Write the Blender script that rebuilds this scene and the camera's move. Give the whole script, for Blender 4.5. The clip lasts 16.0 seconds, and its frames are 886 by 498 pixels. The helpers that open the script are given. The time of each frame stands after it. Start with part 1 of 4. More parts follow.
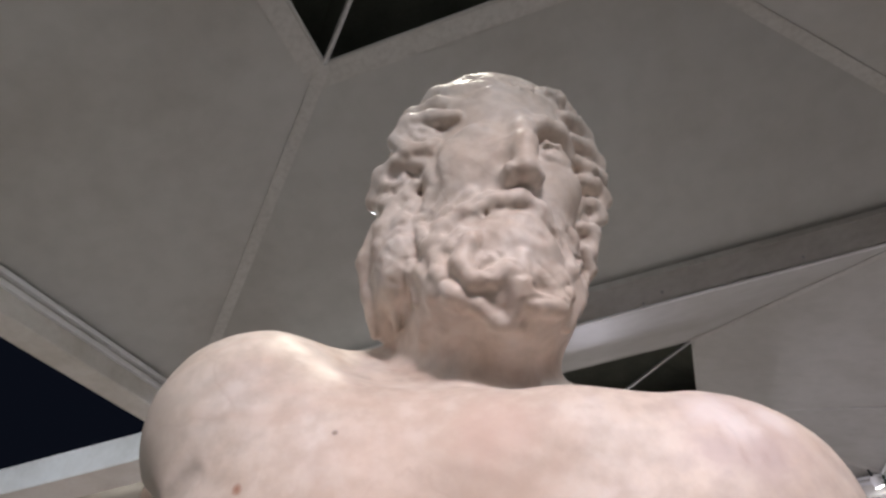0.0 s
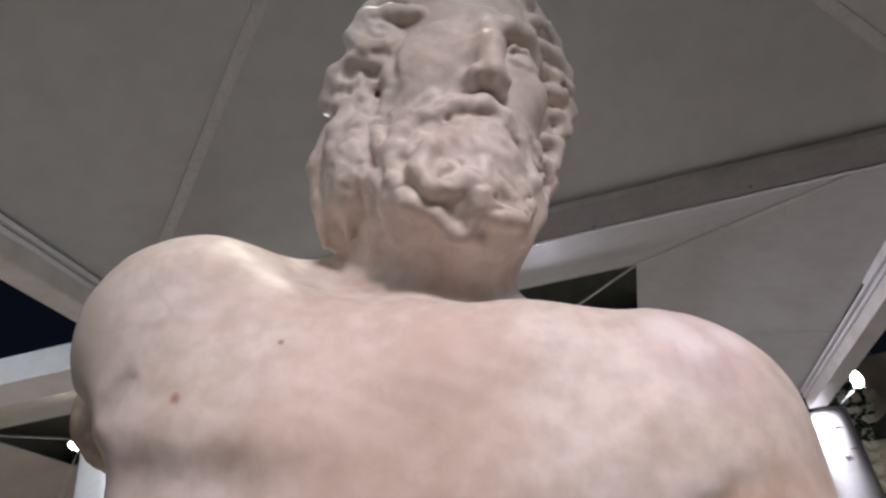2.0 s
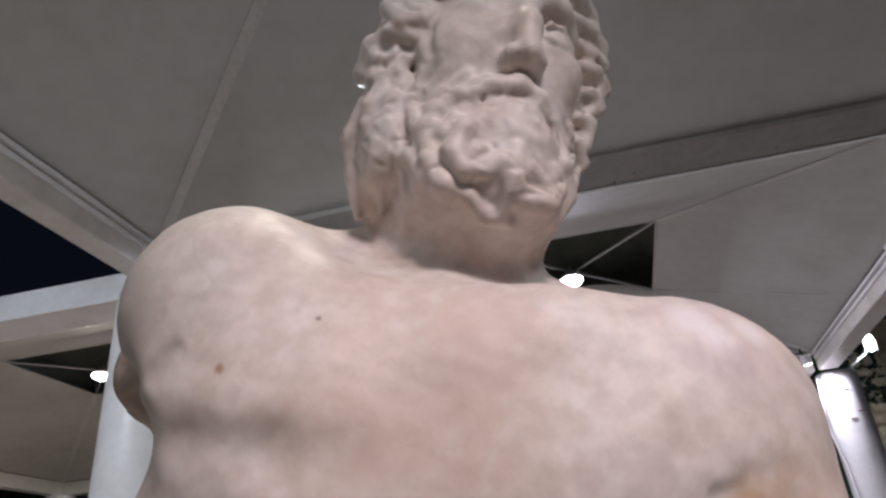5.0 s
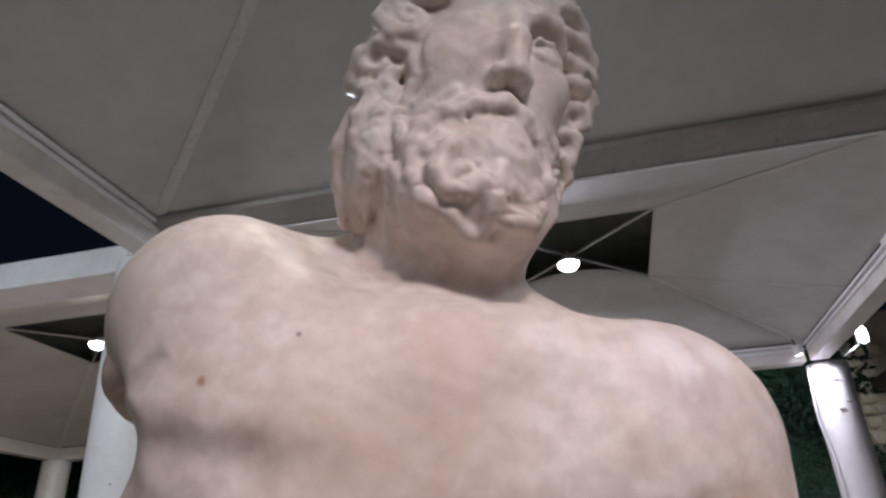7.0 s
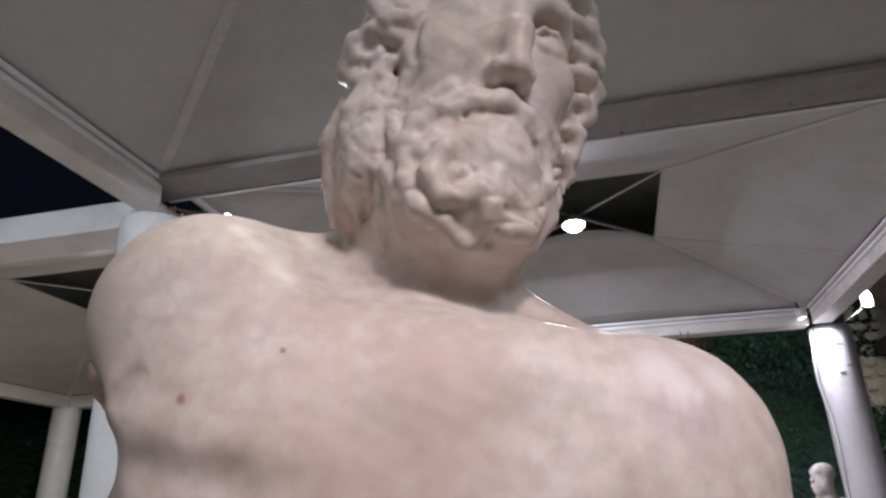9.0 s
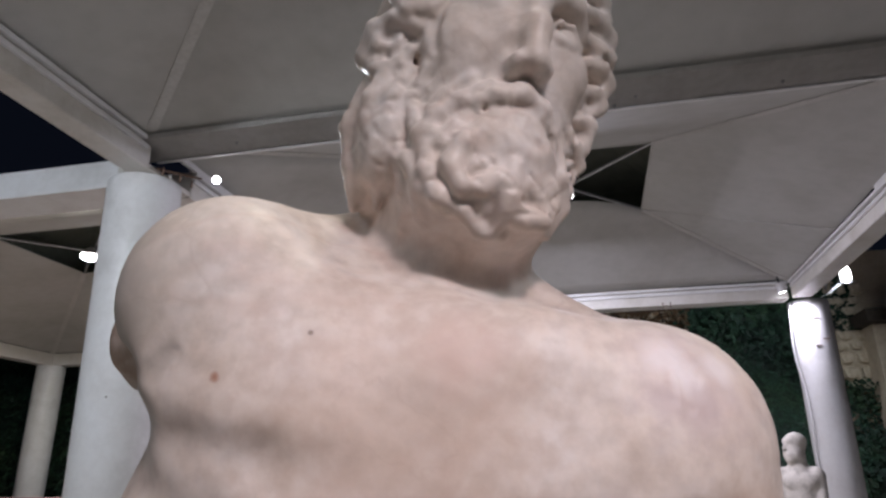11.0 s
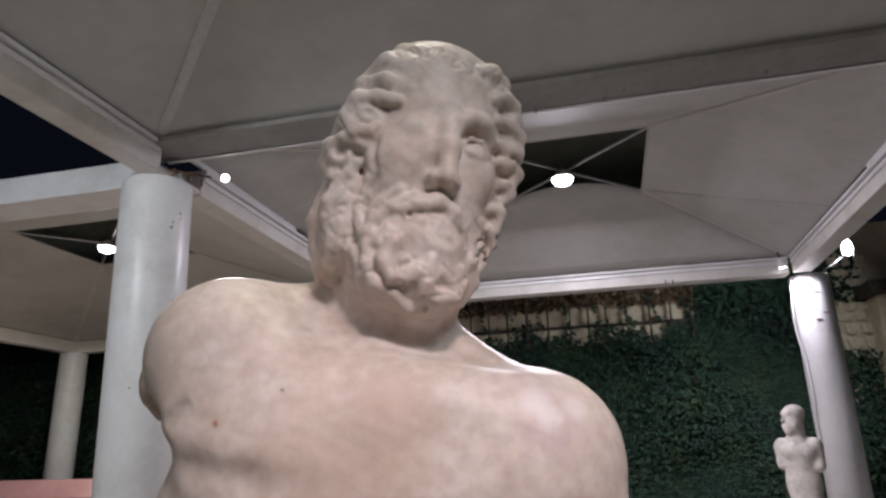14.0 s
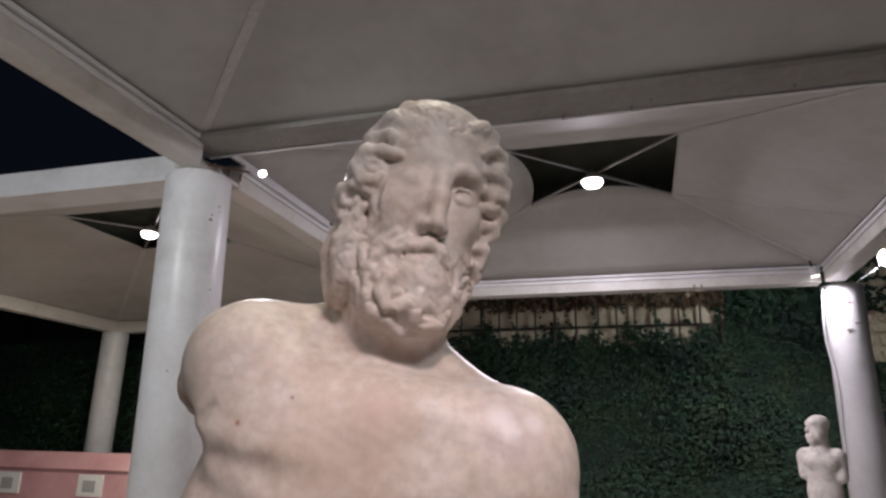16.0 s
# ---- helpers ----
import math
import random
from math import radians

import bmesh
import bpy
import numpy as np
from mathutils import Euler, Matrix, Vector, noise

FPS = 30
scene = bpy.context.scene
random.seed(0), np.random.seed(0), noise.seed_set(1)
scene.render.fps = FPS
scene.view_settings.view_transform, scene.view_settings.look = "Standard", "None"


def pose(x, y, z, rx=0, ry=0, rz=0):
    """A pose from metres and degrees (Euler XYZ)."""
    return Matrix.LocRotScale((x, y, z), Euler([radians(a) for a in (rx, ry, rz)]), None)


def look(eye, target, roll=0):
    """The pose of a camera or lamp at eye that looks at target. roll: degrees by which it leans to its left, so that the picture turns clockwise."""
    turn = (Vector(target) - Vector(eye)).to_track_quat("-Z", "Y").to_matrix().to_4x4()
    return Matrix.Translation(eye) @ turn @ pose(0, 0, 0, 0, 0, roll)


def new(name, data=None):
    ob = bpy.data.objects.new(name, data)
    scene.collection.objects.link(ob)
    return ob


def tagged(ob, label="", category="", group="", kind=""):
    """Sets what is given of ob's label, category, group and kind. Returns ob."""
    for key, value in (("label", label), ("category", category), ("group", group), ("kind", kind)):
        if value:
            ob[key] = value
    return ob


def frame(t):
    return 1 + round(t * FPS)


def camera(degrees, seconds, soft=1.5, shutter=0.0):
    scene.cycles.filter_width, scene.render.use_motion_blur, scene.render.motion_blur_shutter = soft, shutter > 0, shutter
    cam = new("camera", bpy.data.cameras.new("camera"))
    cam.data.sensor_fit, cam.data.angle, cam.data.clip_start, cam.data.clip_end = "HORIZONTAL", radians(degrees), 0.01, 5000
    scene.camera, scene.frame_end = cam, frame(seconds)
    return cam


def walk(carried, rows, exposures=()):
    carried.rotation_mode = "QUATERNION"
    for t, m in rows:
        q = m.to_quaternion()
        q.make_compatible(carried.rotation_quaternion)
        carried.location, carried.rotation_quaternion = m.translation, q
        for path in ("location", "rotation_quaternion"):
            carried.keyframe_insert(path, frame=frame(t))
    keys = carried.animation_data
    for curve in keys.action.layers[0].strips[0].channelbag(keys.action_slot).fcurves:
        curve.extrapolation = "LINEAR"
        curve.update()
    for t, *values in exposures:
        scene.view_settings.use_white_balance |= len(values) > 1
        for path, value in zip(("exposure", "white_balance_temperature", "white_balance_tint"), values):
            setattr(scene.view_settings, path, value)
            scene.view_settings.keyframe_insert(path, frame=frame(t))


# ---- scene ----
cam = camera(67.1, 16.0, soft=2.6)
PATH = [
    (0, (0.102, -0.49, 1.667), (-0.286, 1.001, 2.942), -7.1),
    (0.5, (0.104, -0.482, 1.659), (-0.284, 1.012, 2.931), -7.3),
    (1, (0.105, -0.473, 1.662), (-0.301, 1.076, 2.86), -6.8),
    (1.5, (0.099, -0.467, 1.669), (-0.26, 1.16, 2.776), -7.0),
    (2, (0.093, -0.467, 1.677), (-0.223, 1.197, 2.741), -7.3),
    (2.5, (0.092, -0.469, 1.681), (-0.203, 1.213, 2.723), -7.2),
    (3, (0.092, -0.47, 1.681), (-0.217, 1.229, 2.69), -6.5),
    (3.5, (0.091, -0.472, 1.679), (-0.262, 1.243, 2.647), -5.7),
    (4, (0.087, -0.476, 1.681), (-0.294, 1.241, 2.635), -5.4),
    (6.5, (0.103, -0.512, 1.709), (-0.293, 1.236, 2.597), -2.6),
    (7, (0.109, -0.511, 1.712), (-0.293, 1.245, 2.582), -2.5),
    (7.5, (0.112, -0.504, 1.716), (-0.297, 1.273, 2.539), -2.7),
    (8, (0.113, -0.494, 1.723), (-0.299, 1.305, 2.493), -2.7),
    (8.5, (0.116, -0.494, 1.742), (-0.304, 1.313, 2.491), -2.7),
    (9, (0.118, -0.504, 1.756), (-0.317, 1.3, 2.502), -1.4),
    (11.5, (0.099, -0.551, 1.769), (-0.304, 1.309, 2.385), -0.6),
    (12, (0.108, -0.579, 1.78), (-0.262, 1.294, 2.377), -2.2),
    (12.5, (0.131, -0.617, 1.786), (-0.265, 1.252, 2.378), -2.3),
    (13, (0.158, -0.644, 1.791), (-0.251, 1.224, 2.38), -2.7),
    (13.5, (0.189, -0.674, 1.794), (-0.227, 1.193, 2.376), -3.2),
    (14, (0.219, -0.708, 1.797), (-0.226, 1.153, 2.377), -1.6),
    (14.5, (0.241, -0.733, 1.805), (-0.213, 1.126, 2.384), -0.4),
    (15, (0.266, -0.766, 1.81), (-0.191, 1.093, 2.39), 0.6),
    (15.5, (0.29, -0.802, 1.813), (-0.185, 1.053, 2.391), 1.1),
    (16, (0.305, -0.827, 1.81), (-0.241, 1.015, 2.367), 1.2),
]
walk(cam, [(t, look(eye, target, roll)) for t, eye, target, roll in PATH], [(0, 0.33, 6500, 11), (1.5, 0.20, 6400, 12), (4, 0.08, 6300, 13), (9, 0.04, 6250, 13), (13, 0.0, 6400, 12), (16, -0.06, 6700, 14)])

# ---- lights and world ----
world = bpy.data.worlds.new("night")
scene.world = world
world.use_nodes = True
world.node_tree.nodes["Background"].inputs[0].default_value = (0.010, 0.013, 0.024, 1)
world.node_tree.nodes["Background"].inputs[1].default_value = 0.25

PENDANT_W, SPOT_W, FLOOD_W = 130.0, 260.0, 380.0
WARM, COOL = (1.0, 0.82, 0.83), (0.89, 0.95, 1.0)
VIOLET, STRAW = (0.90, 0.87, 1.0), (1.0, 0.95, 0.80)


def lamp(name, kind, place, watts, colour, size=0.1, target=None, cone=100, blend=0.6):
    data = bpy.data.lights.new(name, kind)
    data.energy, data.color = watts, colour
    if kind == "AREA":
        data.shape, data.size = "DISK", size
    else:
        data.shadow_soft_size = size
    if kind == "SPOT":
        data.spot_size, data.spot_blend = radians(cone), blend
    ob = new(name, data)
    ob.matrix_world = look(place, target) if target else Matrix.Translation(place)
    return ob


# ---- materials ----
def material(name, colours, scale=6.0, rough=0.5, rough_var=0.1, bump=0.15, fine=60.0, metal=0.0, coat=0.0, sss=0.0, spots=(), island=0.0, grain_mix=0.3, veins=0.0, gloss=0.5, spread=(0.33, 0.68)):
    """Two scales of noise between two or three colours, with relief; spots: (place, radius, colour)."""
    m = bpy.data.materials.new(name)
    m.use_nodes = True
    nt = m.node_tree
    n, l = nt.nodes, nt.links
    b = n["Principled BSDF"]
    tc = n.new("ShaderNodeTexCoord")
    big, small = n.new("ShaderNodeTexNoise"), n.new("ShaderNodeTexNoise")
    big.inputs["Scale"].default_value, big.inputs["Detail"].default_value = scale, 6
    big.inputs["Roughness"].default_value = 0.62
    small.inputs["Scale"].default_value, small.inputs["Detail"].default_value = fine, 4
    for t in (big, small):
        l.new(tc.outputs["Object"], t.inputs["Vector"])
    ramp = n.new("ShaderNodeValToRGB")
    e = ramp.color_ramp.elements
    e[0].position, e[1].position = spread
    e[0].color, e[1].color = (*colours[0], 1), (*colours[-1], 1)
    if len(colours) == 3:
        e.new(0.5).color = (*colours[1], 1)
    l.new(big.outputs["Fac"], ramp.inputs["Fac"])
    mix = n.new("ShaderNodeMixRGB")
    mix.blend_type = "MULTIPLY"
    mix.inputs[0].default_value = grain_mix
    grain = n.new("ShaderNodeValToRGB")
    grain.color_ramp.elements[0].position, grain.color_ramp.elements[1].position = 0.3, 0.6
    grain.color_ramp.elements[0].color = (0.55, 0.52, 0.5, 1)
    l.new(small.outputs["Fac"], grain.inputs["Fac"])
    l.new(ramp.outputs["Color"], mix.inputs[1])
    l.new(grain.outputs["Color"], mix.inputs[2])
    last = mix.outputs[0]
    if veins:
        for sc, width, col in ((6.0, 0.010, (0.42, 0.32, 0.27)), (3.0, 0.012, (0.50, 0.35, 0.28))):
            vn, sub, ab, mr, mx = n.new("ShaderNodeTexNoise"), n.new("ShaderNodeMath"), n.new("ShaderNodeMath"), n.new("ShaderNodeMapRange"), n.new("ShaderNodeMixRGB")
            vn.inputs["Scale"].default_value, vn.inputs["Detail"].default_value, vn.inputs["Distortion"].default_value = sc, 5, 0.6
            sub.operation, ab.operation = "SUBTRACT", "ABSOLUTE"
            sub.inputs[1].default_value = 0.56
            l.new(tc.outputs["Object"], vn.inputs["Vector"])
            l.new(vn.outputs["Fac"], sub.inputs[0])
            l.new(sub.outputs[0], ab.inputs[0])
            mr.inputs[1].default_value, mr.inputs[2].default_value = 0.0, width
            mr.inputs[3].default_value, mr.inputs[4].default_value = veins, 0.0
            l.new(ab.outputs[0], mr.inputs[0])
            l.new(mr.outputs[0], mx.inputs[0])
            l.new(last, mx.inputs[1])
            mx.inputs[2].default_value = (*col, 1)
            last = mx.outputs[0]
    if island:
        geo, hsv = n.new("ShaderNodeNewGeometry"), n.new("ShaderNodeHueSaturation")
        ma = n.new("ShaderNodeMapRange")
        ma.inputs[3].default_value, ma.inputs[4].default_value = 1 - island, 1 + island
        l.new(geo.outputs["Random Per Island"], ma.inputs[0])
        l.new(ma.outputs[0], hsv.inputs["Value"])
        l.new(last, hsv.inputs["Color"])
        last = hsv.outputs[0]
    for place, radius, colour, *power in spots:
        d, r, mx = n.new("ShaderNodeVectorMath"), n.new("ShaderNodeMapRange"), n.new("ShaderNodeMixRGB")
        wob = n.new("ShaderNodeMath")
        d.operation, wob.operation = "DISTANCE", "MULTIPLY_ADD"
        d.inputs[1].default_value = place
        l.new(tc.outputs["Object"], d.inputs[0])
        l.new(small.outputs["Fac"], wob.inputs[0])
        wob.inputs[1].default_value = radius * 1.2
        l.new(d.outputs["Value"], wob.inputs[2])
        r.inputs[1].default_value, r.inputs[2].default_value = radius * 1.1, radius * 1.9
        r.inputs[3].default_value, r.inputs[4].default_value = (power or [0.85])[0], 0.0
        l.new(wob.outputs[0], r.inputs[0])
        l.new(r.outputs[0], mx.inputs[0])
        l.new(last, mx.inputs[1])
        mx.inputs[2].default_value = (*colour, 1)
        last = mx.outputs[0]
    l.new(last, b.inputs["Base Color"])
    rr = n.new("ShaderNodeMapRange")
    rr.inputs[3].default_value, rr.inputs[4].default_value = rough - rough_var, rough + rough_var
    l.new(big.outputs["Fac"], rr.inputs[0])
    l.new(rr.outputs[0], b.inputs["Roughness"])
    if bump:
        bp = n.new("ShaderNodeBump")
        bp.inputs["Strength"].default_value, bp.inputs["Distance"].default_value = bump, 0.004
        l.new(small.outputs["Fac"], bp.inputs["Height"])
        l.new(bp.outputs[0], b.inputs["Normal"])
    b.inputs["Metallic"].default_value = metal
    b.inputs["Specular IOR Level"].default_value = gloss
    b.inputs["Coat Weight"].default_value, b.inputs["Coat Roughness"].default_value = coat, 0.12
    if sss:
        b.inputs["Subsurface Weight"].default_value = sss
        b.inputs["Subsurface Radius"].default_value = (0.01, 0.006, 0.004)
    return m


def glowing(name, colour, strength):
    m = bpy.data.materials.new(name)
    m.use_nodes = True
    b = m.node_tree.nodes["Principled BSDF"]
    b.inputs["Base Color"].default_value = (0.8, 0.8, 0.8, 1)
    b.inputs["Emission Color"].default_value, b.inputs["Emission Strength"].default_value = (*colour, 1), strength
    return m


BROWN, DARK = (0.30, 0.09, 0.03), (0.10, 0.075, 0.06)
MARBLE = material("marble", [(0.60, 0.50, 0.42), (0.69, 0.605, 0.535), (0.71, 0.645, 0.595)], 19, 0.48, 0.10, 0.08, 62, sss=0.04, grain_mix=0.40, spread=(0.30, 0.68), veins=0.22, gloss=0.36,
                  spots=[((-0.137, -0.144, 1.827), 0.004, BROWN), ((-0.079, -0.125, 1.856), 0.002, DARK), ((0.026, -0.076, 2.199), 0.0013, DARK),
                         ((-0.10, -0.146, 1.805), 0.0016, DARK, 0.5), ((0.190, -0.045, 1.705), 0.050, (0.56, 0.41, 0.30), 0.55),
                         ((-0.325, 0.0, 1.865), 0.075, (0.34, 0.22, 0.14)), ((0.168, -0.062, 1.825), 0.046, (0.58, 0.48, 0.47), 0.5), ((0.151, -0.068, 1.840), 0.016, (0.80, 0.75, 0.74), 0.7), ((0.164, -0.068, 1.824), 0.013, (0.80, 0.75, 0.74), 0.7), ((0.187, -0.048, 1.834), 0.013, (0.80, 0.75, 0.74), 0.6),
                         ((0.146, -0.078, 1.809), 0.014, (0.47, 0.38, 0.37), 0.5), ((0.172, -0.068, 1.810), 0.013, (0.47, 0.38, 0.37), 0.5), ((0.160, -0.060, 1.722), 0.020, (0.50, 0.33, 0.20), 0.7),
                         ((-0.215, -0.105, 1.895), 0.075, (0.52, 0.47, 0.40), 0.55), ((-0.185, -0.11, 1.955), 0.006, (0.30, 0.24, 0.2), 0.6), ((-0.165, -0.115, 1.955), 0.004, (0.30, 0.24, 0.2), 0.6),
                         ((-0.02, -0.125, 1.80), 0.09, (0.60, 0.46, 0.37), 0.5), ((0.02, -0.11, 1.845), 0.03, (0.66, 0.50, 0.44), 0.45), ((-0.155, -0.14, 1.80), 0.0016, DARK, 0.5), ((-0.12, -0.15, 1.79), 0.0015, DARK, 0.5), ((0.06, -0.1, 1.875), 0.003, DARK, 0.6)])
MARBLE_FAR = material("weathered_marble", [(0.46, 0.42, 0.38), (0.62, 0.57, 0.52), (0.66, 0.60, 0.55)], 14, 0.6, 0.1, 0.25, 90)
FABRIC = material("membrane", [(0.405, 0.39, 0.36), (0.465, 0.455, 0.43), (0.485, 0.48, 0.46)], 0.9, 0.7, 0.08, 0.0, 9, grain_mix=0.14, gloss=0.25)
SEAM = material("seam_tape", [(0.47, 0.455, 0.425), (0.54, 0.525, 0.495)], 3, 0.6, 0.1, 0.05, 40)
PAINT = material("white_paint", [(0.62, 0.61, 0.60), (0.74, 0.73, 0.73), (0.78, 0.78, 0.79)], 2.5, 0.38, 0.08, 0.03, 30, grain_mix=0.10)
BEAM = material("painted_beam", [(0.52, 0.49, 0.44), (0.62, 0.59, 0.55), (0.66, 0.64, 0.61)], 3, 0.45, 0.1, 0.04, 30, grain_mix=0.14)
GUTTER = material("gutter_sheet", [(0.50, 0.48, 0.45), (0.58, 0.56, 0.53), (0.61, 0.59, 0.57)], 2.2, 0.80, 0.1, 0.05, 18, grain_mix=0.22, gloss=0.2)
STEEL = material("galvanised_steel", [(0.35, 0.35, 0.36), (0.5, 0.5, 0.5)], 20, 0.4, 0.1, 0.05, 120, metal=0.8)
RUST = material("rusty_bolt", [(0.10, 0.06, 0.04), (0.22, 0.14, 0.10)], 60, 0.7, 0.1, 0.2, 200)
SCUFF = material("scuff", [(0.20, 0.17, 0.15), (0.40, 0.37, 0.34)], 90, 0.7, 0.1, 0.2, 300)
COWL = material("cowl_cloth", [(0.055, 0.060, 0.045), (0.085, 0.09, 0.07)], 5, 0.8, 0.1, 0.2, 60)
BLACK = material("black_plastic", [(0.015, 0.015, 0.016), (0.03, 0.03, 0.03)], 20, 0.5, 0.1, 0.05, 100)
STONE = material("stone_wall", [(0.44, 0.36, 0.25), (0.60, 0.52, 0.39), (0.66, 0.59, 0.47)], 2.2, 0.85, 0.08, 0.6, 30)
IVY = material("ivy_leaf", [(0.008, 0.026, 0.018), (0.013, 0.042, 0.022), (0.028, 0.056, 0.022)], 1.6, 0.7, 0.15, 0.1, 40, island=0.6)
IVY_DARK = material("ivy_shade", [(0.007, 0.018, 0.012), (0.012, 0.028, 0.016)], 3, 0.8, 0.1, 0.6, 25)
STEM = material("dry_stem", [(0.07, 0.04, 0.02), (0.15, 0.085, 0.04)], 10, 0.8, 0.1, 0.3, 60)
TIMBER = material("dark_timber", [(0.035, 0.028, 0.02), (0.07, 0.055, 0.04)], 12, 0.8, 0.1, 0.3, 60)
PINK = material("pink_paint", [(0.50, 0.26, 0.28), (0.58, 0.32, 0.34), (0.62, 0.37, 0.39)], 1.8, 0.6, 0.1, 0.15, 60)
PAPER = material("printed_card", [(0.70, 0.70, 0.70), (0.78, 0.78, 0.78)], 6, 0.5, 0.1, 0.02, 60)
INK = material("grey_print", [(0.30, 0.30, 0.31), (0.42, 0.42, 0.43)], 60, 0.6, 0.1, 0.02, 160)
PLINTH = material("plinth_plaster", [(0.55, 0.53, 0.5), (0.68, 0.66, 0.63)], 3, 0.7, 0.1, 0.2, 60)
PAVING = material("paving", [(0.42, 0.385, 0.35), (0.52, 0.49, 0.45), (0.56, 0.53, 0.50)], 1.5, 0.7, 0.1, 0.4, 40)
LAMP_GLOW = glowing("lamp_glow", (1.0, 0.98, 1.0), 14.0)


# ---- mesh helpers ----
def part(name, bm, mat, parent=None, label="", smooth=False):
    me = bpy.data.meshes.new(name)
    bm.normal_update()
    bm.to_mesh(me)
    bm.free()
    me.materials.append(mat)
    if smooth:
        me.shade_smooth()
    ob = new(name, me)
    if parent:
        ob.parent = parent
    return tagged(ob, label)


def thing(name, label, category, group="", kind="", place=(0, 0, 0)):
    ob = tagged(new(name), label, category, group, kind)
    ob.location = place
    return ob


def add_box(bm, lo, hi, bevel=0.0, m=None):
    c, s = [(a + b) / 2 for a, b in zip(lo, hi)], [b - a for a, b in zip(lo, hi)]
    base = Matrix.Translation(c) @ Matrix.Diagonal((*s, 1))
    r = bmesh.ops.create_cube(bm, size=1, matrix=(m @ base) if m else base)
    if bevel:
        edges = list({e for v in r["verts"] for e in v.link_edges})
        bmesh.ops.bevel(bm, geom=edges, offset=bevel, segments=2, affect="EDGES", profile=0.5)
    return bm


def box(lo, hi, bevel=0.0, m=None):
    return add_box(bmesh.new(), lo, hi, bevel, m)


def add_rod(bm, a, b, r, seg=12, r2=None):
    a, b = Vector(a), Vector(b)
    d = b - a
    m = Matrix.Translation((a + b) / 2) @ d.to_track_quat("Z", "Y").to_matrix().to_4x4()
    bmesh.ops.create_cone(bm, cap_ends=True, segments=seg, radius1=r, radius2=r if r2 is None else r2, depth=d.length, matrix=m)
    return bm


def rod(a, b, r, seg=12, r2=None):
    return add_rod(bmesh.new(), a, b, r, seg, r2)


def lathe(profile, seg=40):
    """A turned body from (radius, height) pairs."""
    bm = bmesh.new()
    rings = [[bm.verts.new((r * math.cos(2 * math.pi * i / seg), r * math.sin(2 * math.pi * i / seg), z)) for i in range(seg)] for r, z in profile]
    for p, q in zip(rings, rings[1:]):
        for i in range(seg):
            bm.faces.new((p[i], p[(i + 1) % seg], q[(i + 1) % seg], q[i]))
    bm.faces.new(rings[0][::-1])
    bm.faces.new(rings[-1])
    return bm


def slab(corners, thick=0.004):
    """A taut membrane panel between four corners."""
    c = [Vector(p) for p in corners]
    up = (c[1] - c[0]).cross(c[3] - c[0]).normalized() * thick
    bm = bmesh.new()
    lo, hi = [bm.verts.new(p) for p in c], [bm.verts.new(p + up) for p in c]
    bm.faces.new(lo[::-1])
    bm.faces.new(hi)
    for k in range(4):
        n = (k + 1) % 4
        bm.faces.new((lo[k], lo[n], hi[n], hi[k]))
    return bm


# ---- ground ----
g = part("ground", box((-60, -60, -0.2), (60, 60, 0)), PAVING)
tagged(g, "grey paved ground of the open-air gallery", "ground", kind="structure")

# ---- canopies: square tents on round columns ----
X0, X1 = -2.42, 2.26
EAVE, VENT_Z, VENT = 3.772, 4.30, 0.73
YN0, YN1, YF0, YF1 = -1.85, 2.66, 3.20, 7.12


def sagging(o0, o1, i1, i0, inward, rise, thick=0.004, n=14):
    """A membrane panel whose edge at the vent bows inwards and up between its corners."""
    o0, o1, i1, i0 = (Vector(p) for p in (o0, o1, i1, i0))
    away = ((i0 + i1) - (o0 + o1)).normalized()
    away.z = 0
    bm = bmesh.new()
    rows = []
    for a in range(n + 1):
        u = a / n
        bow = 4 * u * (1 - u)
        tip = i0.lerp(i1, u) + away * inward * bow + Vector((0, 0, rise * bow))
        edge = o0.lerp(o1, u)
        rows.append([bm.verts.new(edge.lerp(tip, v / 8) - Vector((0, 0, 0.25 * rise * bow * math.sin(math.pi * v / 8)))) for v in range(9)])
    for p, q in zip(rows, rows[1:]):
        for v in range(8):
            bm.faces.new((p[v], p[v + 1], q[v + 1], q[v]))
    bmesh.ops.recalc_face_normals(bm, faces=bm.faces)
    bmesh.ops.solidify(bm, geom=bm.faces[:], thickness=thick)
    return bm


